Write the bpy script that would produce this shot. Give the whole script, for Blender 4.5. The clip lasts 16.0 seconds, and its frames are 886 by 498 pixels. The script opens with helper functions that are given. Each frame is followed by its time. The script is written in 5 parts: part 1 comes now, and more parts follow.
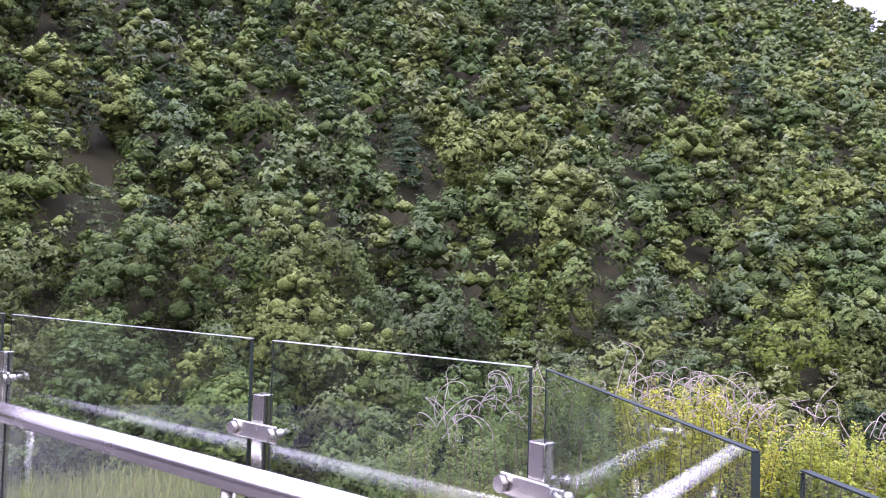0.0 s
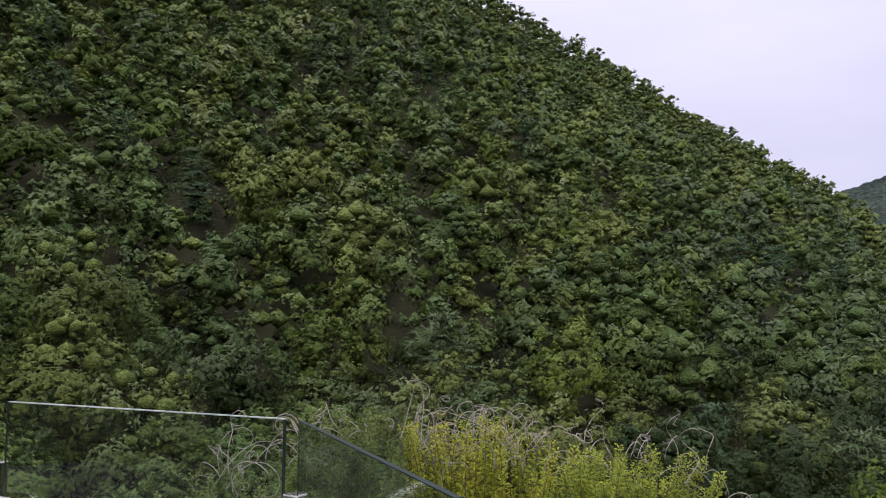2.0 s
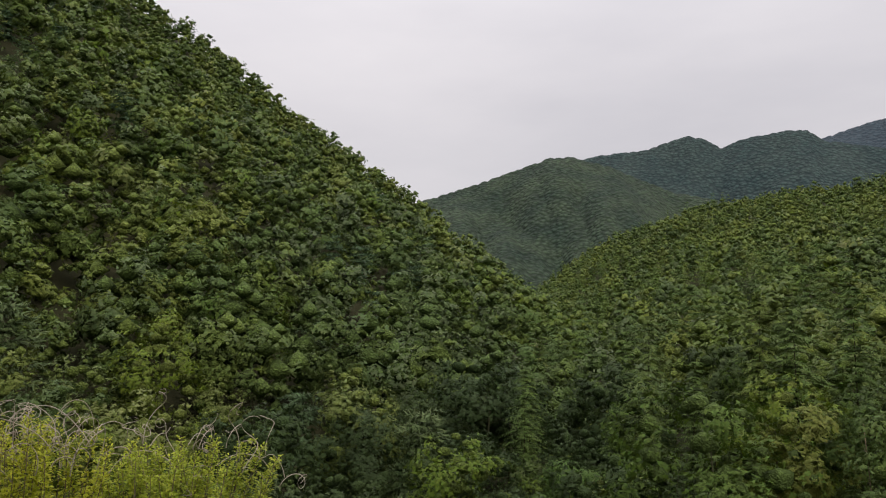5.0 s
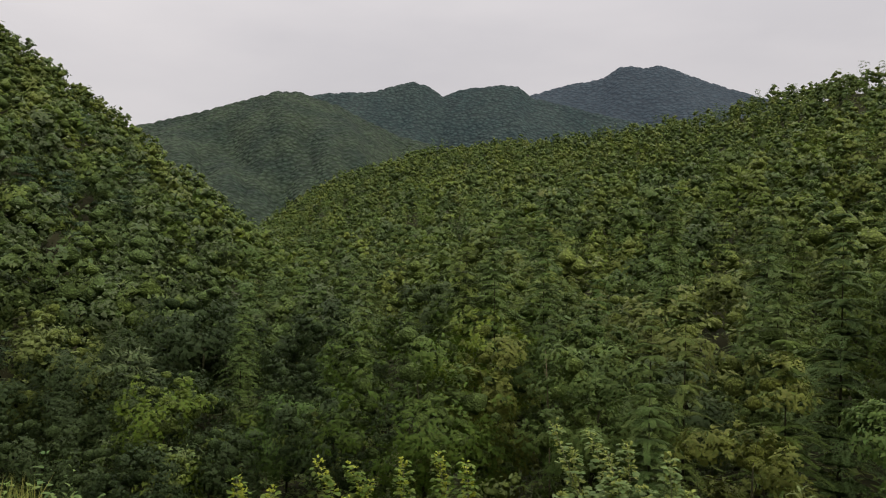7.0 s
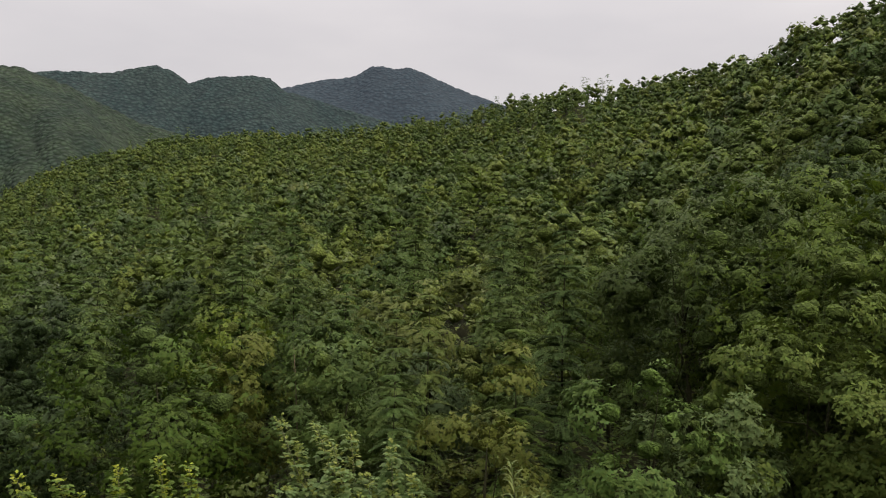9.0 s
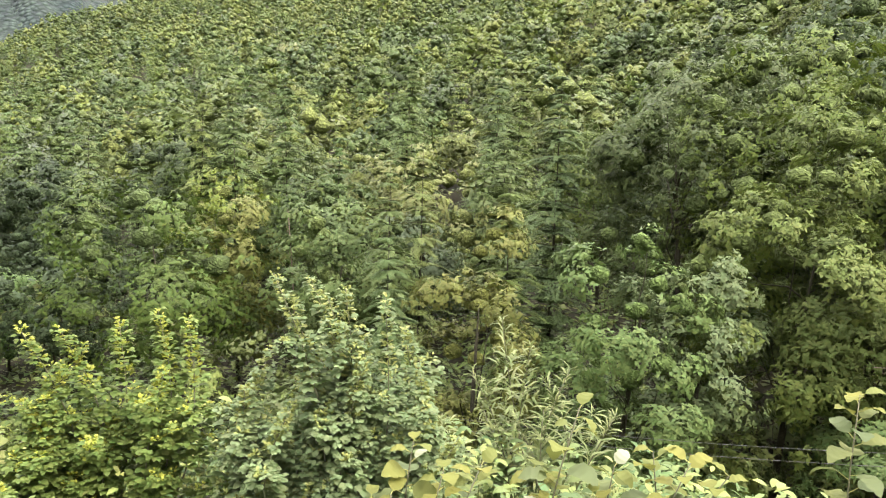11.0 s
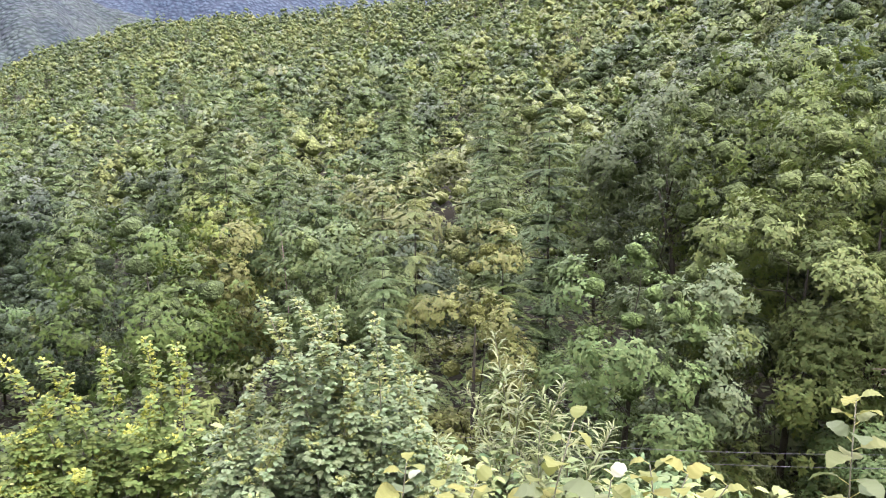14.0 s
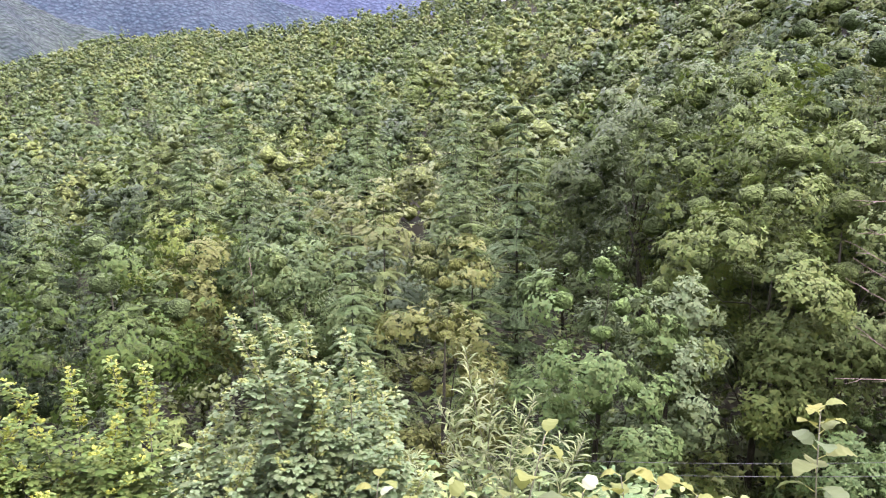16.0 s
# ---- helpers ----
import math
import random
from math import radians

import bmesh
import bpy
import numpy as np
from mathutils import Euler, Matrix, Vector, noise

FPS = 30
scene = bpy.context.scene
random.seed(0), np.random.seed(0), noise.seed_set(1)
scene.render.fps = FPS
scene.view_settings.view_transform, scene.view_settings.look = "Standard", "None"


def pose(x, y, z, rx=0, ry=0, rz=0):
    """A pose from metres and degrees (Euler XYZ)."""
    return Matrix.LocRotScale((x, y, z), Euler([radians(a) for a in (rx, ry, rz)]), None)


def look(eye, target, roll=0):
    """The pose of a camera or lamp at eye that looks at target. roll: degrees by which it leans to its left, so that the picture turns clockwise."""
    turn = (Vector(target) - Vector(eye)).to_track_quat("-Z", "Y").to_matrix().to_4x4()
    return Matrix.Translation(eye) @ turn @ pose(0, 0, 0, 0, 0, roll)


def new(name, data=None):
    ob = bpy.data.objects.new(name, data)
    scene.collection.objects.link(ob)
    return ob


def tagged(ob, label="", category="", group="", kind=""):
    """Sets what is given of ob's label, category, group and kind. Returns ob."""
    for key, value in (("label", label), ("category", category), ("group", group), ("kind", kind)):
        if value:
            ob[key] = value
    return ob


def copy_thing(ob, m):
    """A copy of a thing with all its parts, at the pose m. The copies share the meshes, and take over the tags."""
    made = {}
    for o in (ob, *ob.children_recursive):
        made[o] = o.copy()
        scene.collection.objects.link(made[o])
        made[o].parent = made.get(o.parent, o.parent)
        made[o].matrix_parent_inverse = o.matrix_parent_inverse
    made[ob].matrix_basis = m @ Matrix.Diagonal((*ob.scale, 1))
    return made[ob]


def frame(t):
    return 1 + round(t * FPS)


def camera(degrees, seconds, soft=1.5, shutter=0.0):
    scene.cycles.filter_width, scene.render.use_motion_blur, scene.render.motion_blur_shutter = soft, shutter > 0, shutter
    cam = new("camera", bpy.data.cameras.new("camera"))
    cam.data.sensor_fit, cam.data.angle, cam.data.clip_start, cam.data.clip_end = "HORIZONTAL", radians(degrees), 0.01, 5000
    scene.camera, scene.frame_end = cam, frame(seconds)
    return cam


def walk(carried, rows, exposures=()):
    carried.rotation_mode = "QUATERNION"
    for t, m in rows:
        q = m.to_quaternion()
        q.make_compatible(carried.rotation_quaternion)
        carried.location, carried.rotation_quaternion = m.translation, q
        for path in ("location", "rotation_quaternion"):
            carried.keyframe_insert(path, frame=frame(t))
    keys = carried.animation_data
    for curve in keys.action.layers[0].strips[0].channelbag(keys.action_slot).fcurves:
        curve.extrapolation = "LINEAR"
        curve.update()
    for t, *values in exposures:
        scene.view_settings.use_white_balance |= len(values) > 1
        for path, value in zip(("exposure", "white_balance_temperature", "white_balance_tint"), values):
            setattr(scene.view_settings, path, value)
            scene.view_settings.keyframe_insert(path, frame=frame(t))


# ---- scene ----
cam = camera(59.2, 16.0, soft=1.1)
EYE = 1.5
# seconds; place in metres; turns in degrees
ROWS = [
    (0.0, 0.0597, -0.0216, 1.5307, 92.499, -1.501, 0.001),
    (0.5, 0.0863, -0.0222, 1.5414, 95.096, -0.766, -4.602),
    (1.0, 0.1059, -0.0296, 1.5488, 95.408, -0.703, -7.806),
    (1.5, 0.1336, -0.0433, 1.5541, 95.487, -0.368, -11.791),
    (2.0, 0.1491, -0.0720, 1.5630, 95.437, -0.213, -14.808),
    (2.5, 0.1708, -0.1080, 1.5706, 95.295, -0.181, -19.165),
    (3.0, 0.1949, -0.1494, 1.5705, 95.225, -0.139, -24.070),
    (3.5, 0.2292, -0.1955, 1.5696, 95.207, 0.021, -29.299),
    (6.0, 0.4050, -0.4572, 1.5140, 92.910, -1.115, -54.254),
    (6.5, 0.4062, -0.4617, 1.5098, 91.048, -1.457, -59.997),
    (7.0, 0.3969, -0.4754, 1.5099, 90.918, -1.497, -63.740),
    (7.5, 0.3927, -0.4987, 1.5138, 90.826, -1.219, -67.960),
    (8.0, 0.3977, -0.5299, 1.5143, 90.906, -0.989, -73.392),
    (8.5, 0.3984, -0.5592, 1.5128, 90.935, -1.070, -78.245),
    (9.0, 0.4018, -0.5829, 1.5117, 91.043, -1.434, -81.804),
    (9.5, 0.4024, -0.5860, 1.4971, 87.443, -1.459, -82.638),
    (10.0, 0.4049, -0.5847, 1.4857, 83.729, -1.064, -82.903),
    (12.5, 0.4222, -0.5798, 1.4727, 80.359, -2.061, -81.953),
    (13.0, 0.4286, -0.5824, 1.4717, 80.762, -2.071, -81.770),
    (13.5, 0.4421, -0.5969, 1.4701, 81.824, -0.880, -81.820),
    (14.0, 0.4446, -0.6093, 1.4690, 82.453, 0.255, -82.906),
    (14.5, 0.4339, -0.6014, 1.4717, 82.821, 0.374, -85.517),
    (15.0, 0.4308, -0.6010, 1.4720, 83.017, 0.501, -85.442),
    (15.5, 0.4387, -0.6055, 1.4707, 83.419, 0.481, -85.334),
    (16.0, 0.4372, -0.6048, 1.4682, 83.569, 0.454, -85.226),
]
EXPOSURES = [(0.0, 1.25, 5250, 54), (0.3, 0.8, 5150, 52), (0.6, 0.3, 5000, 50), (1.5, -0.12, 5400, 34), (3.5, -0.14, 6200, 17), (6.0, -0.32, 6550, 12),
             (9.0, -0.2, 6650, 12), (9.6, 0.28, 6600, 12), (10.2, 1.35, 6400, 19), (12.3, 1.9, 5500, 52), (16.0, 1.9, 5450, 54)]
walk(cam, [(t, pose(*p)) for t, *p in ROWS], EXPOSURES)

# ---------------------------------------------------------------- sky and sun
SUN_AZ, SUN_EL = -165.0, 43.0  # degrees clockwise from +y, and above the horizon
world = bpy.data.worlds.new("overcast_sky")
scene.world = world
world.use_nodes = True
wn, wl = world.node_tree.nodes, world.node_tree.links
wn.clear()
sky = wn.new("ShaderNodeTexSky")
sky.sky_type, sky.sun_disc = "NISHITA", False
sky.sun_elevation, sky.sun_rotation = radians(SUN_EL), radians(SUN_AZ)
coord = wn.new("ShaderNodeTexCoord")
stretch = wn.new("ShaderNodeMapping")
stretch.inputs["Scale"].default_value = (1.0, 1.0, 3.2)
cloud = wn.new("ShaderNodeTexNoise")
cloud.inputs["Scale"].default_value, cloud.inputs["Detail"].default_value, cloud.inputs["Roughness"].default_value = 1.7, 6.0, 0.5
ramp = wn.new("ShaderNodeValToRGB")
ramp.color_ramp.elements[0].position, ramp.color_ramp.elements[0].color = 0.32, (0.68, 0.665, 0.685, 1)
ramp.color_ramp.elements[1].position, ramp.color_ramp.elements[1].color = 0.72, (0.86, 0.83, 0.83, 1)
bg_sky, bg_cloud, mix_sky, out = wn.new("ShaderNodeBackground"), wn.new("ShaderNodeBackground"), wn.new("ShaderNodeMixShader"), wn.new("ShaderNodeOutputWorld")
bg_sky.inputs["Strength"].default_value = 0.08
mix_sky.inputs["Fac"].default_value = 0.9
wl.new(coord.outputs["Generated"], stretch.inputs["Vector"])
wl.new(stretch.outputs["Vector"], cloud.inputs["Vector"])
wl.new(cloud.outputs["Fac"], ramp.inputs["Fac"])
height_of, overhead = wn.new("ShaderNodeSeparateXYZ"), wn.new("ShaderNodeMapRange")
overhead.inputs["From Min"].default_value, overhead.inputs["From Max"].default_value = 0.0, 1.0
overhead.inputs["To Min"].default_value, overhead.inputs["To Max"].default_value = 1.1, 6.2  # an overcast sky is brightest overhead
wl.new(coord.outputs["Generated"], height_of.inputs["Vector"])
steepen = wn.new("ShaderNodeMath")
steepen.operation, steepen.inputs[1].default_value, steepen.use_clamp = "POWER", 3.0, True
wl.new(height_of.outputs["Z"], steepen.inputs[0])
wl.new(steepen.outputs[0], overhead.inputs["Value"])
wl.new(overhead.outputs["Result"], bg_cloud.inputs["Strength"])
wl.new(sky.outputs["Color"], bg_sky.inputs["Color"])
wl.new(ramp.outputs["Color"], bg_cloud.inputs["Color"])
wl.new(bg_sky.outputs["Background"], mix_sky.inputs[1])
wl.new(bg_cloud.outputs["Background"], mix_sky.inputs[2])
wl.new(mix_sky.outputs["Shader"], out.inputs["Surface"])
sun = new("sun", bpy.data.lights.new("sun", "SUN"))
sun.data.energy, sun.data.angle, sun.data.color = 1.7, radians(15), (1.0, 0.92, 0.78)
sun.matrix_world = look((0, 0, 60), (-50 * math.sin(radians(SUN_AZ)) * math.cos(radians(SUN_EL)),
                                     -50 * math.cos(radians(SUN_AZ)) * math.cos(radians(SUN_EL)), 60 - 50 * math.sin(radians(SUN_EL))))


# ---------------------------------------------------------------- materials
def nodes_of(name):
    m = bpy.data.materials.new(name)
    m.use_nodes = True
    n, l = m.node_tree.nodes, m.node_tree.links
    return m, n, l, n["Principled BSDF"]


def leaf_material(name, dark, mid, light, source="object", gloss=0.6, through_light=0.24, wild=0.0):
    """Foliage: one tint a plant (Object Info, or the plant attribute of joined woods), another a leaf, and light through the blade."""
    m, n, l, b = nodes_of(name)
    if source == "object":
        s = n.new("ShaderNodeObjectInfo").outputs["Random"]
    else:
        a = n.new("ShaderNodeAttribute")
        a.attribute_name = "plant"
        s = a.outputs["Fac"]
    r = n.new("ShaderNodeValToRGB")
    r.color_ramp.elements[0].color, r.color_ramp.elements[1].color = (*dark, 1), (*light, 1)
    r.color_ramp.elements[0].position, r.color_ramp.elements[1].position = 0.05, 0.97
    e = r.color_ramp.elements.new(0.55)
    e.color = (*mid, 1)
    l.new(s, r.inputs["Fac"])
    g = n.new("ShaderNodeNewGeometry")
    h = n.new("ShaderNodeHueSaturation")
    v = n.new("ShaderNodeMapRange")
    v.inputs["To Min"].default_value, v.inputs["To Max"].default_value = 0.82, 1.18
    l.new(g.outputs["Random Per Island"], v.inputs["Value"])
    l.new(v.outputs["Result"], h.inputs["Value"])
    u = n.new("ShaderNodeMapRange")
    u.inputs["To Min"].default_value, u.inputs["To Max"].default_value = 0.485, 0.515
    w = n.new("ShaderNodeMath")
    w.operation = "FRACT"
    w7 = n.new("ShaderNodeMath")
    w7.operation, w7.inputs[1].default_value = "MULTIPLY", 17.3
    l.new(g.outputs["Random Per Island"], w7.inputs[0])
    l.new(w7.outputs[0], w.inputs[0])
    l.new(w.outputs[0], u.inputs["Value"])
    for k, lo_v, hi_v, socket in ((7.31, -0.008 * wild, 0.012 * wild, "Hue"), (13.7, 1 - 0.14 * wild, 1 + 0.16 * wild, "Saturation")):
        scatter, keep, span = n.new("ShaderNodeMath"), n.new("ShaderNodeMath"), n.new("ShaderNodeMapRange")
        scatter.operation, scatter.inputs[1].default_value, keep.operation = "MULTIPLY", k, "FRACT"
        span.inputs["To Min"].default_value, span.inputs["To Max"].default_value = lo_v, hi_v
        l.new(s, scatter.inputs[0])
        l.new(scatter.outputs[0], keep.inputs[0])
        l.new(keep.outputs[0], span.inputs["Value"])
        if socket == "Hue":
            both = n.new("ShaderNodeMath")
            l.new(u.outputs["Result"], both.inputs[0])
            l.new(span.outputs["Result"], both.inputs[1])
            l.new(both.outputs[0], h.inputs["Hue"])
        else:
            l.new(span.outputs["Result"], h.inputs["Saturation"])
    l.new(r.outputs["Color"], h.inputs["Color"])
    l.new(h.outputs["Color"], b.inputs["Base Color"])
    b.inputs["Roughness"].default_value = gloss
    b.inputs["Specular IOR Level"].default_value = 0.16
    t = n.new("ShaderNodeBsdfTranslucent")
    l.new(h.outputs["Color"], t.inputs["Color"])
    x = n.new("ShaderNodeMixShader")
    x.inputs["Fac"].default_value = through_light
    l.new(b.outputs["BSDF"], x.inputs[1])
    l.new(t.outputs["BSDF"], x.inputs[2])
    l.new(x.outputs["Shader"], n["Material Output"].inputs["Surface"])
    return m


def canopy_material(name, dark, mid, light, source="object", cell=8.0, gap_shade=0.55, relief=0.12):
    """The leafy mass inside a crown: small leaf cells in the plant's own tint, with shade painted into the gaps between
    them.
    """
    m, n, l, b = nodes_of(name)
    if source == "object":
        s = n.new("ShaderNodeObjectInfo").outputs["Random"]
    else:
        a = n.new("ShaderNodeAttribute")
        a.attribute_name = "plant"
        s = a.outputs["Fac"]
    r = n.new("ShaderNodeValToRGB")
    r.color_ramp.elements[0].color, r.color_ramp.elements[1].color = (*dark, 1), (*light, 1)
    r.color_ramp.elements[0].position, r.color_ramp.elements[1].position = 0.05, 0.97
    r.color_ramp.elements.new(0.55).color = (*mid, 1)
    l.new(s, r.inputs["Fac"])
    c = n.new("ShaderNodeTexCoord")
    warp = n.new("ShaderNodeTexNoise")
    warp.inputs["Scale"].default_value, warp.inputs["Detail"].default_value = cell * 0.6, 3
    add = n.new("ShaderNodeVectorMath")
    add.operation = "MULTIPLY_ADD"
    add.inputs[1].default_value = (0.35, 0.35, 0.35)
    l.new(c.outputs["Object"], warp.inputs["Vector"])
    l.new(warp.outputs["Color"], add.inputs[0])
    l.new(c.outputs["Object"], add.inputs[2])
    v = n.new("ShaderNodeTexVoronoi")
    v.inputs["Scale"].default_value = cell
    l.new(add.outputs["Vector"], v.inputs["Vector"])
    # each cell's colour darkens to its rim, imitating shade between leaves
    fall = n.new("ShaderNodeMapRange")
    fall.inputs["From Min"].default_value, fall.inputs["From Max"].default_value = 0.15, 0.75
    fall.inputs["To Min"].default_value, fall.inputs["To Max"].default_value = 1.15, gap_shade
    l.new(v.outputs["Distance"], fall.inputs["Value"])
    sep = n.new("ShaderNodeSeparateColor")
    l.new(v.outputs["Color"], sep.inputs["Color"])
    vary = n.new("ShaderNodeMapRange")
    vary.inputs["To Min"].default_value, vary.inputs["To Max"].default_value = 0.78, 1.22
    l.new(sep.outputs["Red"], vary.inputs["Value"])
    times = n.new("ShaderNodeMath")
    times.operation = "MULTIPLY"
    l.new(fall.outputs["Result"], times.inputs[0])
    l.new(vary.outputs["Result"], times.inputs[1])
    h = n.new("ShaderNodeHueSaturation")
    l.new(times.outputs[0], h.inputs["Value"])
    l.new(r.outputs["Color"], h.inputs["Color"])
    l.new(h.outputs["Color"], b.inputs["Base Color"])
    b.inputs["Roughness"].default_value, b.inputs["Specular IOR Level"].default_value = 0.8, 0.08
    p = n.new("ShaderNodeBump")
    p.inputs["Strength"].default_value, p.inputs["Distance"].default_value = 1.0, relief
    l.new(fall.outputs["Result"], p.inputs["Height"])
    l.new(p.outputs["Normal"], b.inputs["Normal"])
    return m


def surface_material(name, low, high, rough, scale, metal=0.0, bump=0.2, fine=12.0, rough_var=0.1):
    """Two colours by noise at two scales, with fine relief."""
    m, n, l, b = nodes_of(name)
    c = n.new("ShaderNodeTexCoord")
    a, f = n.new("ShaderNodeTexNoise"), n.new("ShaderNodeTexNoise")
    a.inputs["Scale"].default_value, f.inputs["Scale"].default_value = scale, scale * fine
    a.inputs["Detail"].default_value, f.inputs["Detail"].default_value = 5, 4
    l.new(c.outputs["Object"], a.inputs["Vector"])
    l.new(c.outputs["Object"], f.inputs["Vector"])
    k = n.new("ShaderNodeMath")
    k.operation, k.inputs[1].default_value = "MULTIPLY_ADD", 0.55
    l.new(f.outputs["Fac"], k.inputs[0])
    k2 = n.new("ShaderNodeMath")
    k2.operation, k2.inputs[1].default_value = "MULTIPLY", 0.45
    l.new(a.outputs["Fac"], k2.inputs[0])
    l.new(k2.outputs[0], k.inputs[2])
    r = n.new("ShaderNodeValToRGB")
    r.color_ramp.elements[0].position, r.color_ramp.elements[1].position = 0.36, 0.64
    r.color_ramp.elements[0].color, r.color_ramp.elements[1].color = (*low, 1), (*high, 1)
    l.new(k.outputs[0], r.inputs["Fac"])
    l.new(r.outputs["Color"], b.inputs["Base Color"])
    q = n.new("ShaderNodeMapRange")
    q.inputs["To Min"].default_value, q.inputs["To Max"].default_value = rough - rough_var, rough + rough_var
    l.new(k.outputs[0], q.inputs["Value"])
    l.new(q.outputs["Result"], b.inputs["Roughness"])
    b.inputs["Metallic"].default_value = metal
    p = n.new("ShaderNodeBump")
    p.inputs["Strength"].default_value, p.inputs["Distance"].default_value = bump, 0.02
    l.new(f.outputs["Fac"], p.inputs["Height"])
    l.new(p.outputs["Normal"], b.inputs["Normal"])
    return m


OAK = ((0.060, 0.093, 0.025), (0.092, 0.131, 0.028), (0.123, 0.153, 0.033))
LARCH = ((0.074, 0.120, 0.032), (0.096, 0.142, 0.034), (0.122, 0.162, 0.036))
PINE = ((0.052, 0.090, 0.040), (0.078, 0.118, 0.046), (0.105, 0.140, 0.052))
M_OAK, M_LARCH, M_PINE = leaf_material("oak_leaves", *OAK, wild=1.0), leaf_material("larch_needles", *LARCH, wild=0.5, gloss=0.7), leaf_material("pine_needles", *PINE, gloss=0.7)
M_OAK_FAR, M_LARCH_FAR = leaf_material("far_leaves", *OAK, source="plant", wild=1.0), leaf_material("far_larch", *LARCH, source="plant", wild=0.5, gloss=0.7)
M_PINE_FAR = leaf_material("far_pine", *PINE, source="plant", gloss=0.7)
IN_OAK, IN_OAK_FAR = canopy_material("oak_inside", *OAK), canopy_material("far_inside", *OAK, source="plant", cell=4.0, gap_shade=0.55, relief=0.2)
IN_LARCH, IN_LARCH_FAR = canopy_material("larch_inside", *LARCH), canopy_material("far_larch_inside", *LARCH, source="plant", cell=4.0, gap_shade=0.55, relief=0.2)
IN_PINE, IN_PINE_FAR = canopy_material("pine_inside", *PINE), canopy_material("far_pine_inside", *PINE, source="plant", cell=4.0, gap_shade=0.55, relief=0.2)
M_BARK = surface_material("bark", (0.020, 0.020, 0.009), (0.050, 0.049, 0.026), 0.9, 3.0, bump=0.8)
M_GROUND = surface_material("forest_floor", (0.016, 0.018, 0.008), (0.036, 0.034, 0.016), 0.95, 0.5, bump=1.0, fine=16)
for m in (M_BARK, M_GROUND):
    m.node_tree.nodes["Principled BSDF"].inputs["Specular IOR Level"].default_value = 0.06
M_STEEL = surface_material("brushed_steel", (0.50, 0.49, 0.42), (0.58, 0.57, 0.49), 0.27, 4.0, metal=1.0, bump=0.0, fine=3, rough_var=0.02)
M_DECK = surface_material("concrete_deck", (0.040, 0.038, 0.034), (0.075, 0.07, 0.062), 0.85, 1.5, bump=0.3)
M_GRASS = leaf_material("grass_blades", (0.09, 0.12, 0.03), (0.17, 0.20, 0.045), (0.29, 0.28, 0.08), source="plant", gloss=0.6)
M_YELLOW = leaf_material("yellow_green_leaves", (0.26, 0.31, 0.028), (0.29, 0.33, 0.028), (0.33, 0.35, 0.025), gloss=0.5, through_light=0.4)
M_LESP = leaf_material("grey_green_leaves", (0.175, 0.245, 0.088), (0.19, 0.26, 0.094), (0.205, 0.275, 0.10), gloss=0.6, through_light=0.5)
M_BIG = leaf_material("light_green_leaves", (0.080, 0.120, 0.040), (0.100, 0.138, 0.038), (0.125, 0.158, 0.034), gloss=0.65, through_light=0.4)
M_VINE = surface_material("dry_vine", (0.20, 0.17, 0.13), (0.34, 0.30, 0.24), 0.9, 6.0, bump=0.4)


def glass_material():
    m, n, l, b = nodes_of("clear_glass")
    b.inputs["Base Color"].default_value = (0.86, 0.93, 0.91, 1)
    b.inputs["Transmission Weight"].default_value, b.inputs["Roughness"].default_value, b.inputs["IOR"].default_value = 1.0, 0.0, 1.5
    return m


M_GLASS = glass_material()


# ---------------------------------------------------------------- building helpers
def mesh_from(name, verts, faces, material=None, smooth=False):
    me = bpy.data.meshes.new(name)
    me.from_pydata(verts, [], faces)
    if material:
        me.materials.append(material)
    if smooth:
        me.polygons.foreach_set("use_smooth", [True] * len(me.polygons))
    me.update()
    return me


def array_mesh(name, verts, faces, material, plant=None, inside=None, solid=0, normals=None):
    """A mesh from numpy arrays of equal-sided faces; plant: a value for each vertex, kept as an attribute.
    The faces from number solid on are smooth and take the material inside, or are those that the mask solid names."""
    me = bpy.data.meshes.new(name)
    n, k = faces.shape
    me.vertices.add(len(verts))
    me.vertices.foreach_set("co", np.ascontiguousarray(verts, dtype=np.float32).ravel())
    me.loops.add(n * k)
    me.loops.foreach_set("vertex_index", np.ascontiguousarray(faces, dtype=np.int32).ravel())
    me.polygons.add(n)
    me.polygons.foreach_set("loop_start", np.arange(0, n * k, k, dtype=np.int32))
    me.materials.append(material)
    if inside is not None:
        me.materials.append(inside)
        mask = solid if isinstance(solid, np.ndarray) else np.arange(n) >= solid
        me.polygons.foreach_set("material_index", mask.astype(np.int32))
        me.polygons.foreach_set("use_smooth", mask)
    if plant is not None:
        me.attributes.new("plant", "FLOAT", "POINT").data.foreach_set("value", np.ascontiguousarray(plant, dtype=np.float32))
    me.update(calc_edges=True)
    if normals is not None:
        me.polygons.foreach_set("use_smooth", np.ones(n, dtype=bool))
        me.normals_split_custom_set_from_vertices(normals.astype(np.float32))
    return me


def part(name, bm, material, parent, label="", smooth=False):
    """Links a bmesh, or a mesh, as one mesh object under a thing or a part."""
    if isinstance(bm, bmesh.types.BMesh):
        me = bpy.data.meshes.new(name)
        bm.to_mesh(me)
        bm.free()
        me.materials.append(material)
        if smooth:
            me.polygons.foreach_set("use_smooth", [True] * len(me.polygons))
    else:
        me = bm
    ob = new(name, me)
    ob.parent = parent
    return tagged(ob, label)


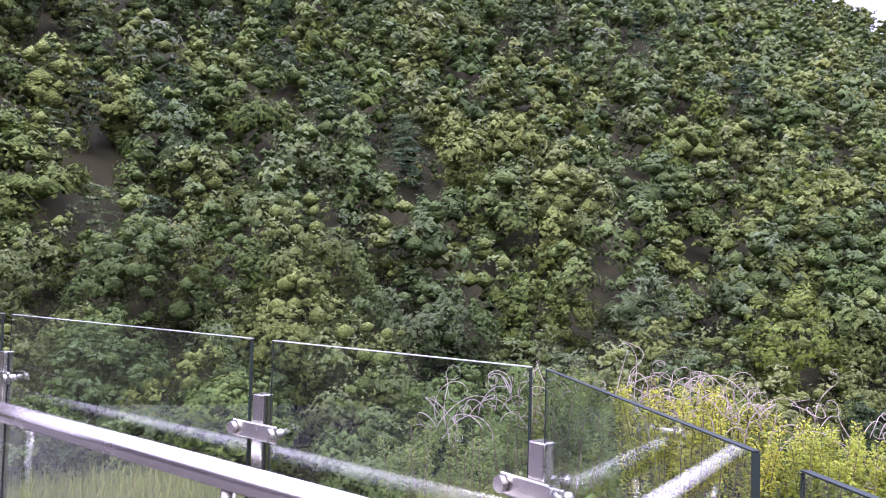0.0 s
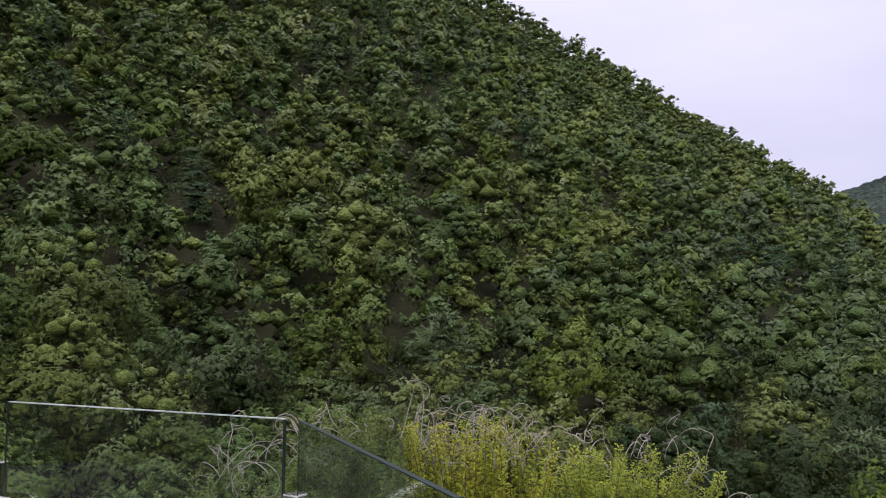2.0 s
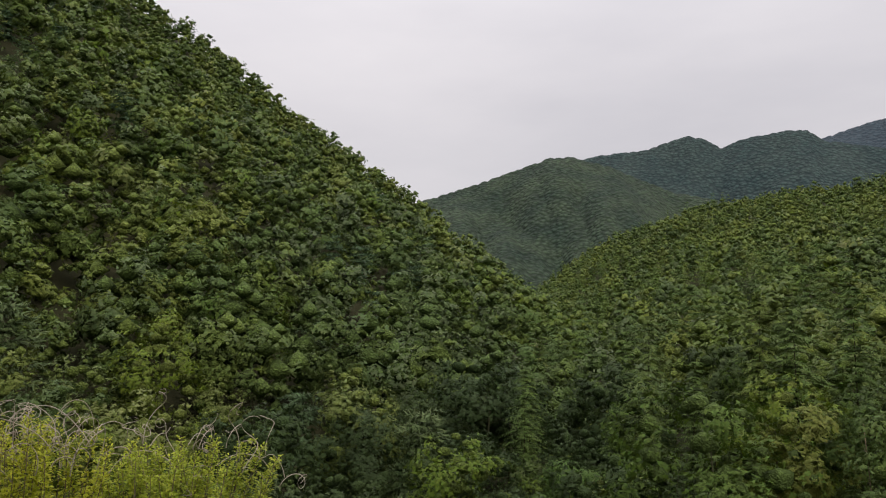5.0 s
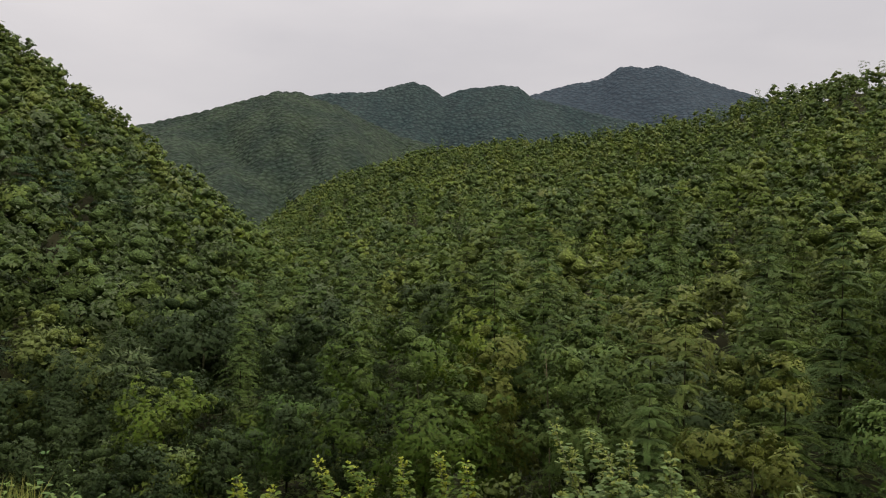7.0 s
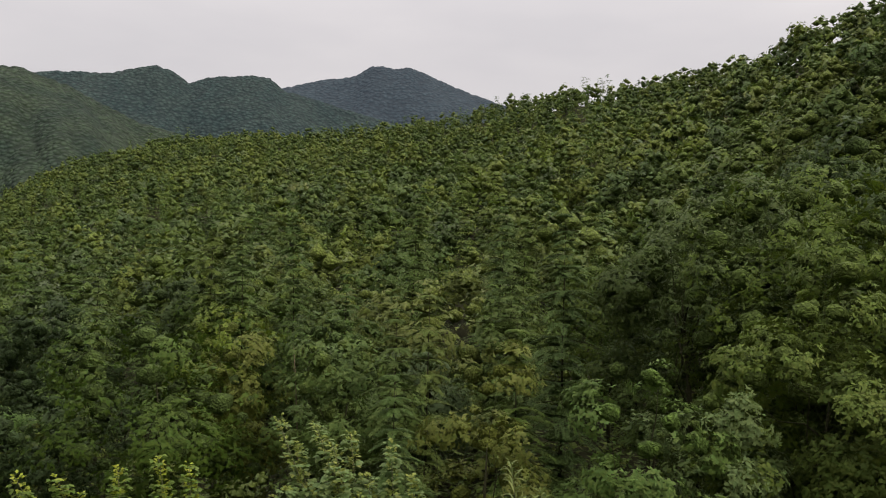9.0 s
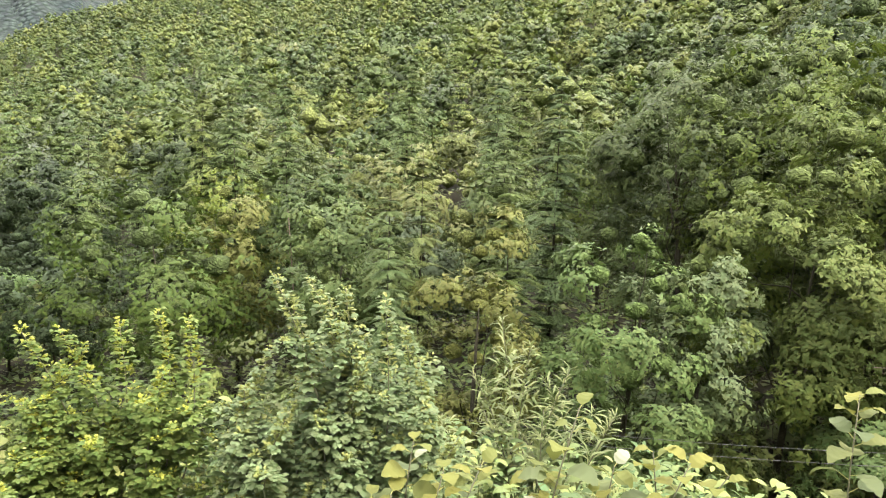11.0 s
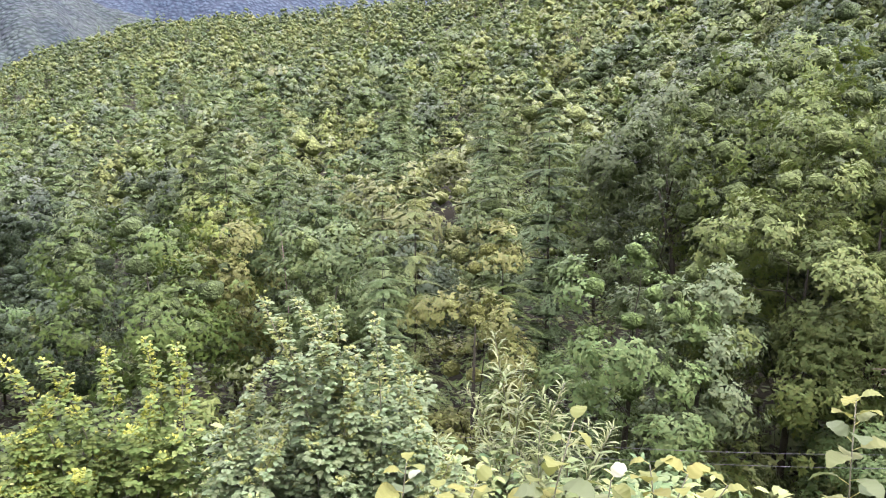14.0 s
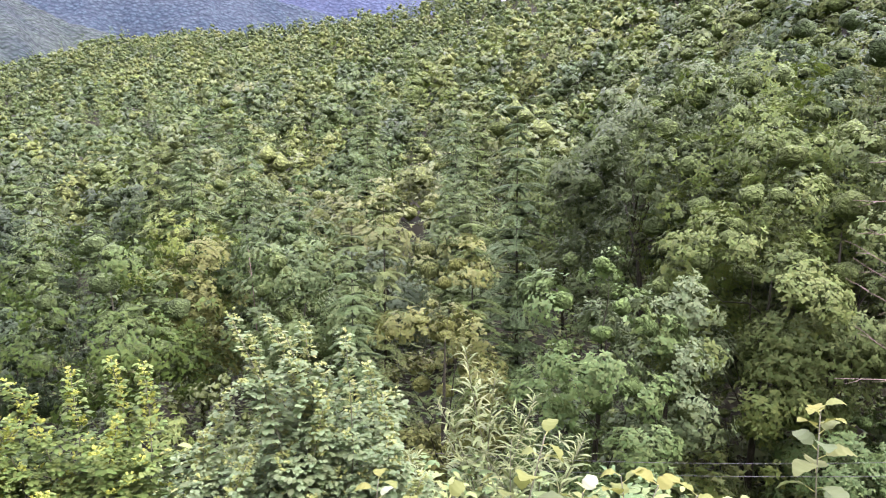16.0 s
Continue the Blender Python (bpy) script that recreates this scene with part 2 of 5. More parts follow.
def tube(path, radii, sides=6, cap=True):
    """A tapered round tube along a path, as vertices and faces."""
    pts = [Vector([float(c) for c in p]) for p in path]
    verts, faces = [], []
    for i, p in enumerate(pts):
        d = (pts[min(i + 1, len(pts) - 1)] - pts[max(i - 1, 0)]).normalized()
        a = d.cross(Vector((0, 0, 1)) if abs(d.z) < 0.9 else Vector((1, 0, 0))).normalized()
        b = d.cross(a)
        r = float(radii[i]) if hasattr(radii, "__len__") else radii
        verts += [tuple(p + r * (math.cos(2 * math.pi * k / sides) * a + math.sin(2 * math.pi * k / sides) * b)) for k in range(sides)]
        if i:
            o = (i - 1) * sides
            faces += [(o + k, o + (k + 1) % sides, o + sides + (k + 1) % sides, o + sides + k) for k in range(sides)]
    if cap:
        faces += [tuple(range(sides - 1, -1, -1)), tuple(range(len(verts) - sides, len(verts)))]
    return verts, faces


def joined(pieces):
    verts, faces = [], []
    for v, f in pieces:
        o = len(verts)
        verts += v
        faces += [tuple(i + o for i in q) for q in f]
    return verts, faces


def block(sx, sy, sz, bevel=0.0, segments=2):
    bm = bmesh.new()
    bmesh.ops.create_cube(bm, size=1)
    bmesh.ops.scale(bm, vec=(sx, sy, sz), verts=bm.verts)
    if bevel:
        bmesh.ops.bevel(bm, geom=bm.edges[:], offset=bevel, segments=segments, affect="EDGES", profile=0.5)
    return bm


def blades(rng, base, along, normal, length, width, fold=0.12):
    """Leaf blades, one a row of the arrays: a kite of two triangles folded on its midrib."""
    along = along / np.linalg.norm(along, axis=1, keepdims=True)
    side = np.cross(along, normal)
    side /= np.linalg.norm(side, axis=1, keepdims=True) + 1e-9
    up = np.cross(side, along)
    L, W = length[:, None], width[:, None]
    mid = base + along * L * 0.45
    v = np.stack([base, mid + side * W * 0.5 + up * fold * W, base + along * L, mid - side * W * 0.5 + up * fold * W], 1)
    n = len(base)
    o = np.arange(n)[:, None] * 4
    f = np.concatenate([o + [0, 1, 2], o + [0, 2, 3]], 0)
    return v.reshape(-1, 3), f


def slips(base, along, normal, length, width):
    """Leaves of one triangle each, for crowns seen from afar."""
    along = along / np.linalg.norm(along, axis=1, keepdims=True)
    side = np.cross(along, normal)
    side /= np.linalg.norm(side, axis=1, keepdims=True) + 1e-9
    v = np.stack([base - side * width[:, None] * 0.5, base + side * width[:, None] * 0.5, base + along * length[:, None]], 1)
    return v.reshape(-1, 3), np.arange(len(base) * 3).reshape(-1, 3)


def ovals(base, along, normal, length, width, curl=0.12):
    """Oval leaves of four triangles, drooping to the tip."""
    along = along / np.linalg.norm(along, axis=1, keepdims=True)
    side = np.cross(along, normal)
    side /= np.linalg.norm(side, axis=1, keepdims=True) + 1e-9
    up = np.cross(side, along)
    L, W = length[:, None], width[:, None] * 0.5
    p1, p2 = base + along * L * 0.33 + up * L * curl * 0.6, base + along * L * 0.70 + up * L * curl * 0.4
    v = np.stack([base, p1 + side * W * 0.9, p1 - side * W * 0.9, p2 + side * W * 0.85, p2 - side * W * 0.85, base + along * L - up * L * curl], 1)
    o = np.arange(len(base))[:, None] * 6
    f = np.concatenate([o + [0, 1, 2], o + [1, 3, 2], o + [2, 3, 4], o + [3, 5, 4]], 0)
    return v.reshape(-1, 3), f


def unit(rng, n):
    v = rng.normal(size=(n, 3))
    return v / np.linalg.norm(v, axis=1, keepdims=True)


# ---------------------------------------------------------------- the lie of the land
# Azimuth in degrees clockwise from +y; ridges by their height over the eye and their distance.
def table(az, xs, ys):
    return np.interp(az, xs, ys)


A_AZ = (-70, -40, -20, 0, 10, 19.2, 24.1, 28.1, 30.8, 33.7, 36.9, 41.9, 44.2, 46.9, 49.3, 50.9, 54, 58, 62)
A_EL = (31, 31, 31, 29, 27, 23.1, 20.5, 18.5, 16.2, 14.3, 12.2, 8.8, 6.6, 5.0, 2.8, 1.0, -2.5, -5.5, -9)
A_RR = (250, 250, 250, 250, 250, 250, 250, 248, 245, 242, 238, 228, 220, 205, 190, 178, 150, 110, 90)
A_RF = (46, 46, 46, 46, 47, 49, 50, 52, 53, 55, 58, 63, 66, 72, 78, 82, 80, 75, 70)
B_AZ = (30, 44, 50.5, 52.1, 54.5, 56.9, 59.5, 62.1, 66.4, 72.3, 76, 82, 85.5, 87.7, 92.3, 97.5, 102, 105.2, 107.7, 116, 130, 150)
B_EL = (-6, -1.5, 2.4, 3.6, 5.2, 6.4, 7.4, 8.3, 8.8, 9.4, 10.0, 10.7, 11.6, 12.2, 13.0, 13.7, 14.5, 15.4, 16.8, 19, 21, 22)
B_RR = (520, 460, 420, 410, 400, 390, 380, 370, 355, 335, 325, 310, 300, 290, 270, 245, 220, 195, 170, 120, 90, 80)
B_RF = (170, 130, 105, 92, 78, 66, 56, 50, 42, 36, 33, 30, 28, 27, 25, 23, 21, 20, 19, 18, 17, 17)


def floor_z(az):
    """The valley floor, lower to the north."""
    return -11.5 + 3.0 * np.clip((az - 50) / 16, 0, 1)


def smooth_noise(x, y, s, seed=0.0):
    """A cheap rolling relief from a few sines."""
    return (np.sin(x / s + 1.3 + seed) * np.cos(y / s * 0.9 - 0.7 + seed) + 0.5 * np.sin(x / s * 2.3 + y / s * 1.7 + seed)
            + 0.3 * np.cos(x / s * 4.1 - y / s * 3.7 + 2 * seed)) / 1.8


def rise(az, r, xs, el, rr, rf, tree, bend):
    el, rr, rf, low = table(az, xs, el), table(az, xs, rr), table(az, xs, rf), floor_z(az)
    top = EYE + rr * np.tan(np.radians(el)) - tree
    u = np.clip((r - rf) / (rr - rf), 0, 1)
    return low + (top - low) * u ** bend - np.clip(r - rr, 0, 300) * 0.45


def ground_z(x, y):
    x, y = np.asarray(x, float), np.asarray(y, float)
    az, r = np.degrees(np.arctan2(x, y)), np.hypot(x, y)
    a = rise(az, r, A_AZ, A_EL, A_RR, A_RF, 5.8, 1.06)
    b = rise(az, r, B_AZ, B_EL, B_RR, B_RF, 6.0 + 0.8 * np.clip((az - 80) / 14, 0, 1), 1.45 - 0.1 * np.clip((az - 84) / 20, 0, 1))
    hill = np.maximum(np.maximum(a, b), floor_z(az) + np.clip(r - 60, 0, 400) * 0.02)
    hill = hill + smooth_noise(x, y, 22.0) * np.clip((r - 30) / 60, 0, 1) * 1.6
    level = np.clip((-3 - az) / 10, 0, 1)  # a flat lawn to that side
    dip = 3.0 * np.exp(-((az + 5) / 6.0) ** 2)
    bank = -0.45 - 0.75 * (1 - level) * np.clip((r - 5.5) / 4.5, 0, 1) - 7.4 * np.clip((r - 9.0 + 1.4 * level + dip) / 9.0, 0, 1) ** 1.15 + 0.10 * smooth_noise(x, y, 1.7, 2.0)
    steep = -0.45 - 0.56 * np.clip(r - 4.2, 0, 14.4) + 0.08 * smooth_noise(x, y, 1.7, 2.0)
    side = np.clip((az - 40) / 18, 0, 1)
    bank = bank * (1 - side) + steep * side
    w = np.clip((r - 14) / 5, 0, 1)
    front = bank * (1 - w) + hill * w
    behind = np.clip((np.abs(az - 35) - 95) / 25, 0, 1) * np.clip((r - 4) / 4, 0, 1)
    return front * (1 - behind) + (-0.45) * behind * (r < 900) + 0.0


def build_ground():
    az = np.radians(np.linspace(-180, 180, 289))
    r = np.concatenate([np.linspace(0.0, 20, 41), np.geomspace(21, 520, 90), np.geomspace(560, 4500, 14)])
    R, A = np.meshgrid(r, az, indexing="ij")
    X, Y = R * np.sin(A), R * np.cos(A)
    Z = ground_z(X, Y)
    Z = np.where(R > 520, np.minimum(Z, 20) * np.clip((900 - R) / 380, 0, 1) + np.where(R > 560, -12, 0), Z)
    n, k = R.shape
    v = np.stack([X, Y, Z], -1).reshape(-1, 3)
    i = (np.arange(n - 1)[:, None] * k + np.arange(k - 1)[None]).ravel()
    f = np.stack([i, i + k, i + k + 1, i + 1], 1)
    me = array_mesh("ground", v, f, M_GROUND)
    me.polygons.foreach_set("use_smooth", [True] * len(me.polygons))
    tagged(new("ground", me), "brown leaf-covered ground of the wooded valley", "ground", kind="structure")


build_ground()


# ---------------------------------------------------------------- trees
def limb_path(rng, start, end, sag, steps=5):
    s, e = np.array(start), np.array(end)
    out = []
    for i in range(steps):
        u = i / (steps - 1)
        p = s + (e - s) * u
        p = p + rng.normal(size=3) * 0.06 * np.linalg.norm(e - s) * math.sin(math.pi * u)
        p[2] += sag * math.sin(math.pi * u)
        out.append(tuple(p))
    return out


def ball(level):
    bm = bmesh.new()
    bmesh.ops.create_icosphere(bm, subdivisions=level, radius=1)
    v, f = np.array([tuple(p.co) for p in bm.verts]), np.array([[p.index for p in q.verts] for q in bm.faces])
    bm.free()
    return v, f


OCT = (np.array([(0, 0, 1), (1, 0, 0), (0, 1, 0), (-1, 0, 0), (0, -1, 0), (0, 0, -0.8)], float),
       np.array([(0, 1 + k, 1 + (k + 1) % 4) for k in range(4)] + [(5, 1 + (k + 1) % 4, 1 + k) for k in range(4)]))
LUMP = {0: OCT, 1: ball(1), 2: ball(2)}


def lumps(rng, ctr, rad, level, squash=0.8):
    """The dense leafy inside of each clump, an uneven lump that the outer leaves cover."""
    V, F = LUMP[level]
    n, k = len(ctr), len(V)
    v = V[None] * rng.uniform(0.72, 1.12, (n, k, 1)) * rad[:, None, None] * np.array((1, 1, squash)) + ctr[:, None]
    return v.reshape(-1, 3), (F[None] + (np.arange(n) * k)[:, None, None]).reshape(-1, 3)


NORMALS = []  # the normals of each broadleaf crown, taken up when its mesh is made


def broadleaf_arrays(rng, height, spread, leaves, size, clumps, low=0.14, whorl=6, fine=True, level=1):
    """A crown of spreading boughs, each a flattened heap of leafy puffs, with gaps between the boughs; leaves stand in whorls
    on the upper and outer sides of the puffs. Gives vertices, faces, the boughs' middles and the number of leaf faces."""
    lo = height * low
    tall = height - lo
    nb = max(4, clumps // 7)
    lop = rng.normal(size=2) * 0.10 * spread
    i = np.arange(nb)
    u = np.clip((i + rng.uniform(0.1, 0.9, nb)) / nb, 0, 1) ** 0.85
    ring = np.sqrt(np.clip(1 - (np.abs(u - 0.42) / np.where(u < 0.42, 0.62, 0.66)) ** 2.2, 0, 1))
    ang = i * 2.4 + rng.normal(size=nb) * 0.5
    wide = spread * rng.uniform(0.38, 0.60, nb) * (12 / nb) ** 0.25 * (1.05 - 0.3 * u)
    out = np.clip(spread * ring * rng.uniform(0.72, 1.12, nb) - wide * 0.7, 0, None)
    ctr = np.stack([np.cos(ang) * out + lop[0], np.sin(ang) * out + lop[1], lo + tall * (0.14 + 0.72 * u) + rng.normal(size=nb) * 0.03 * tall], 1)
    # puffs on the upper and outer sides of the boughs
    share = wide ** 2 / (wide ** 2).sum()
    of = np.concatenate([i, rng.choice(nb, max(0, clumps - nb), p=share)])
    away = np.stack([np.cos(ang), np.sin(ang), np.zeros(nb)], 1)
    d = unit(rng, len(of)) + away[of] * 0.55 + [0, 0, 0.22]
    d /= np.linalg.norm(d, axis=1, keepdims=True)
    pr = wide[of] * rng.uniform(0.34, 0.50, len(of)) * (7 / max(3.0, clumps / nb)) ** 0.3
    pc = ctr[of] + d * wide[of][:, None] * [0.92, 0.92, 0.72] * rng.uniform(0.70, 1.0, (len(of), 1))
    hn = 5 if level else 3
    heart_u = np.linspace(0.12, 0.86, hn)
    heart = np.stack([np.full(hn, lop[0]), np.full(hn, lop[1]), lo + tall * heart_u], 1)
    heart_r = spread * np.sqrt(np.clip(1 - np.abs(heart_u - 0.45) ** 2 / 0.36, 0.05, 1)) * rng.uniform(0.34, 0.46, hn)
    # tufts of leaves
    tufts = max(4, leaves // whorl)
    area = pr ** 2
    which = rng.choice(len(of), tufts, p=area / area.sum())
    e = unit(rng, tufts) + d[which] * 0.65 + [0, 0, 0.10]
    e /= np.linalg.norm(e, axis=1, keepdims=True)
    at = pc[which] + e * (pr[which] * rng.uniform(0.70, 1.30, tufts))[:, None] * [1, 1, 0.8]
    dome = (pc - [lop[0], lop[1], lo + tall * 0.40]) / [spread, spread, tall * 0.5]
    axis = e * 0.55 + d[which] * 0.35 + rng.normal(size=(tufts, 3)) * 0.16 + [0, 0, 0.40]
    axis /= np.linalg.norm(axis, axis=1, keepdims=True)
    n = tufts * whorl
    base, axis = np.repeat(at, whorl, 0), np.repeat(axis, whorl, 0)
    along = np.cross(axis, unit(rng, n))
    along = along / (np.linalg.norm(along, axis=1, keepdims=True) + 1e-9) + axis * rng.uniform(-0.1, 0.45, (n, 1)) + [0, 0, -0.14]
    base = base + rng.normal(size=(n, 3)) * size * 0.12
    L = size * rng.uniform(0.7, 1.25, n)
    W = L * (rng.uniform(0.36, 0.50, n) if level else rng.uniform(0.46, 0.66, n))
    v, f = blades(rng, base, along, axis, L, W, 0.1) if fine else slips(base, along, axis, L, W * 1.25)
    mass = np.concatenate([pc, ctr, heart])
    size_of = np.concatenate([pr * (0.40 if level else 0.60), wide * (0.30 if level and clumps < 60 else 0.40 if level else 0.66), heart_r * (0.25 if level and clumps < 60 else 0.45 if level else 1.0)])
    v2, f2 = lumps(rng, mass, size_of, min(1, level), 0.78)
    # leaves shade with the round of their puff, bough and crown
    per = len(v) // n
    soft = np.repeat(e * (0.45 if level else 0.28) + d[which] * (0.30 if level else 0.22) + dome[which] * (0.8 if level else 1.05 if size < 0.4 else 0.75) + [0, 0, 0.12 if level else 0.28 if size < 0.4 else 0.50], whorl, 0) + axis * 0.15 + unit(rng, n) * (0.22 if level else 0.08)
    soft = np.repeat(soft / np.linalg.norm(soft, axis=1, keepdims=True), per, 0)
    flip = np.einsum("ij,ij->i", np.cross(v[f[:, 1]] - v[f[:, 0]], v[f[:, 2]] - v[f[:, 0]]), soft[f[:, 0]]) < 0
    f = np.where(flip[:, None], f[:, ::-1], f)
    k = len(v2) // len(mass)
    round_n = v2 - np.repeat(mass, k, 0)
    round_n = round_n / np.linalg.norm(round_n, axis=1, keepdims=True)
    round_n[: len(pc) * k] = round_n[: len(pc) * k] * 0.6 + np.repeat(d * 0.4 + dome * 0.8 + [0, 0, 0.3], k, 0)
    NORMALS.append(np.concatenate([soft, round_n / (np.linalg.norm(round_n, axis=1, keepdims=True) + 1e-9)]))
    return np.concatenate([v, v2]), np.concatenate([f, f2 + len(v)]), ctr, len(f)


def broadleaf(rng, height, spread, leaves, size, clumps, low=0.14, whorl=6, fine=True, level=1):
    v, f, ctr, nl = broadleaf_arrays(rng, height, spread, leaves, size, clumps, low, whorl, fine, level)
    lean = rng.normal(size=2) * 0.04 * height
    top = (lean[0], lean[1], height * 0.70)
    trunk = [(0, 0, -0.6), (lean[0] * 0.1, lean[1] * 0.1, height * 0.2), (lean[0] * 0.5, lean[1] * 0.5, height * 0.45), top]
    r0 = 0.007 * height + 0.02
    pieces = [tube(trunk, [r0 * 1.25, r0, r0 * 0.7, r0 * 0.15], 7)]
    for c in ctr[::2]:
        u = rng.uniform(0.25, 0.75)
        s = (lean[0] * u, lean[1] * u, height * u * 0.8)
        pieces.append(tube(limb_path(rng, s, c, 0.15), [r0 * 0.3, r0 * 0.2, r0 * 0.14, r0 * 0.08, r0 * 0.03], 4))
    return joined(pieces), (v, f, nl, NORMALS.pop())


def conifer(rng, height, spread, sprays, size, layers, flat=0.0, first=0.18, fine=True):
    """Larch or pine: whorls of limbs, shorter to the top, hung with narrow sprays of needles."""
    r0 = 0.006 * height + 0.02
    pieces = [tube([(0, 0, -0.6), (0.03, 0, height * 0.5), (0, 0.02, height * 0.97)], [r0 * 1.2, r0 * 0.42, r0 * 0.05], 7)]
    B, A, N, L = [], [], [], []
    per = max(1, sprays // (layers * 8))
    for i in range(layers):
        u = (i + rng.uniform(-0.35, 0.35)) / layers
        z = height * (first + (1 - first) * u * 0.98)
        reach0 = spread * ((1 - u) ** (0.75 if not flat else 0.45)) + 0.15
        for k in range(8):
            a = rng.uniform(0, 2 * math.pi)
            reach = reach0 * rng.uniform(0.6, 1.15)
            tip = np.array((math.cos(a) * reach, math.sin(a) * reach, z - reach * rng.uniform(0.0, 0.35) + flat * reach * 0.3))
            root = np.array((0, 0, z))
            path = limb_path(rng, root, tip, 0.1 * reach, 4)
            if k % 4 == 0:
                pieces.append(tube(path, [r0 * 0.2, r0 * 0.15, r0 * 0.1, r0 * 0.04], 4))
            t = rng.uniform(0.02, 1.04, per) ** 0.85
            pb = root + (tip - root) * t[:, None]
            pb[:, 2] += 0.1 * reach * np.sin(np.pi * np.clip(t, 0, 1))
            side = np.array((-math.sin(a), math.cos(a), 0))
            out_w = np.array((math.cos(a), math.sin(a), 0))
            s = rng.choice((-1, 1), per)[:, None]
            pb = pb + side * s * (rng.uniform(0, 0.17, (per, 1)) * reach * (1.15 - t[:, None]))
            al = out_w * rng.uniform(0.3, 1, (per, 1)) + side * s * rng.uniform(0.1, 0.8, (per, 1)) + np.array((0, 0, 1)) * rng.uniform(-0.75, 0.0 + flat, (per, 1))
            B.append(pb), A.append(al), N.append(np.tile((0, 0, 1.0), (per, 1)) + out_w * 0.3 + rng.normal(size=(per, 3)) * 0.25)
            L.append(size * rng.uniform(0.6, 1.3, per))
    B, A, N, L = np.concatenate(B), np.concatenate(A), np.concatenate(N), np.concatenate(L)
    W = L * rng.uniform(0.15, 0.25, len(L))
    v, f = blades(rng, B, A, N, L, W, 0.05) if fine else slips(B, A, N, L, W * 1.3)
    # the dense inside, in tiers round the stem
    k = max(5, layers // 2)
    u = np.repeat((np.arange(k) + 0.3) / k, 3)
    reach = spread * (1 - u) ** (0.75 if not flat else 0.45) * 0.26 + 0.05
    ang = rng.uniform(0, 2 * math.pi, 3 * k)
    c = np.stack([np.cos(ang) * reach * 0.6, np.sin(ang) * reach * 0.6, height * (first + (1 - first) * u * 0.97) - reach * 0.15], 1)
    v2, f2 = lumps(rng, c, reach, 1 if fine else 0, 0.45)
    per = len(v) // len(B)
    allv = np.concatenate([v, v2])
    soft = allv * [1, 1, 0]
    soft = soft / (np.linalg.norm(soft, axis=1, keepdims=True) + 0.3) * 0.6 + [0, 0, 0.65]
    soft[: len(v)] += np.repeat(unit(rng, len(B)) * 0.30, per, 0)
    soft /= np.linalg.norm(soft, axis=1, keepdims=True)
    flip = np.einsum("ij,ij->i", np.cross(v[f[:, 1]] - v[f[:, 0]], v[f[:, 2]] - v[f[:, 0]]), soft[f[:, 0]]) < 0
    f = np.where(flip[:, None], f[:, ::-1], f)
    return joined(pieces), (allv, np.concatenate([f, f2 + len(v)]), len(f), soft)


INSIDE = {"oak_leaves": IN_OAK, "larch_needles": IN_LARCH, "pine_needles": IN_PINE}


def tree_thing(name, wood, leaves, material, label, category="tree", group=""):
    top = new(name)
    tagged(top, label, category, group)
    part("trunk", mesh_from("trunk", *wood, M_BARK, smooth=True), None, top)
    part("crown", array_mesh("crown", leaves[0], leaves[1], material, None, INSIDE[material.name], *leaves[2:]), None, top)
    return top


def candidates(seed, x0, x1, y0, y1, step):
    rng = np.random.default_rng(seed)
    gx, gy = np.meshgrid(np.arange(x0, x1, step), np.arange(y0, y1, step))
    p = np.stack([gx.ravel(), gy.ravel()], 1) + rng.uniform(-0.42, 0.42, (gx.size, 2)) * step
    return p, rng


def species_at(x, y, az, r, rng):
    s = smooth_noise(x, y, 14.0, 5.0) + rng.normal() * 0.35
    if az > 94 and r > 55:
        return "oak"
    if az > 50:
        return "larch" if s > (0.0 if az < 68 and 50 < r < 190 else 0.1 if 68 < az < 95 and r < 70 else 0.4) else "oak"
    return "pine" if s > 0.62 and r > 45 else "oak"


OLIVE, BRIGHT = ((0.098, 0.120, 0.022), (0.106, 0.128, 0.023), (0.115, 0.135, 0.024)), ((0.072, 0.125, 0.026), (0.080, 0.132, 0.027), (0.088, 0.14, 0.028))
M_OLIVE = leaf_material("olive_leaves", *OLIVE)
M_BRIGHT = leaf_material("bright_leaves", *BRIGHT)
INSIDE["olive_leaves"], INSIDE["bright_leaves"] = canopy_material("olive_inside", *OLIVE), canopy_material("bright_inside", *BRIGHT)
# Oak leaf colours painted darker to imitate shade on the valley floor.
SHADED_OAK = ((0.030, 0.050, 0.015), (0.036, 0.058, 0.017), (0.044, 0.066, 0.019))
M_SHADED_OAK = leaf_material("shaded_oak_leaves", *SHADED_OAK)
INSIDE["shaded_oak_leaves"] = canopy_material("shaded_oak_inside", *SHADED_OAK)
NEAR = {"oak": [], "larch": [], "pine": []}
LABELS = {"oak": ("oak_tree", "leafy oak tree with a dense clumped green crown"),
          "larch": ("larch_tree", "tall feathery larch with drooping light green sprays"),
          "alder": ("alder_tree", "oak with a dense rounded crown on the valley floor, leaves darkened for shade"),
          "pine": ("pine_tree", "dark green pine with flat layered boughs")}
MATS = {"oak": M_OAK, "larch": M_LARCH, "pine": M_PINE, "alder": M_SHADED_OAK}
rng0 = np.random.default_rng(7)
VARIANTS = 7


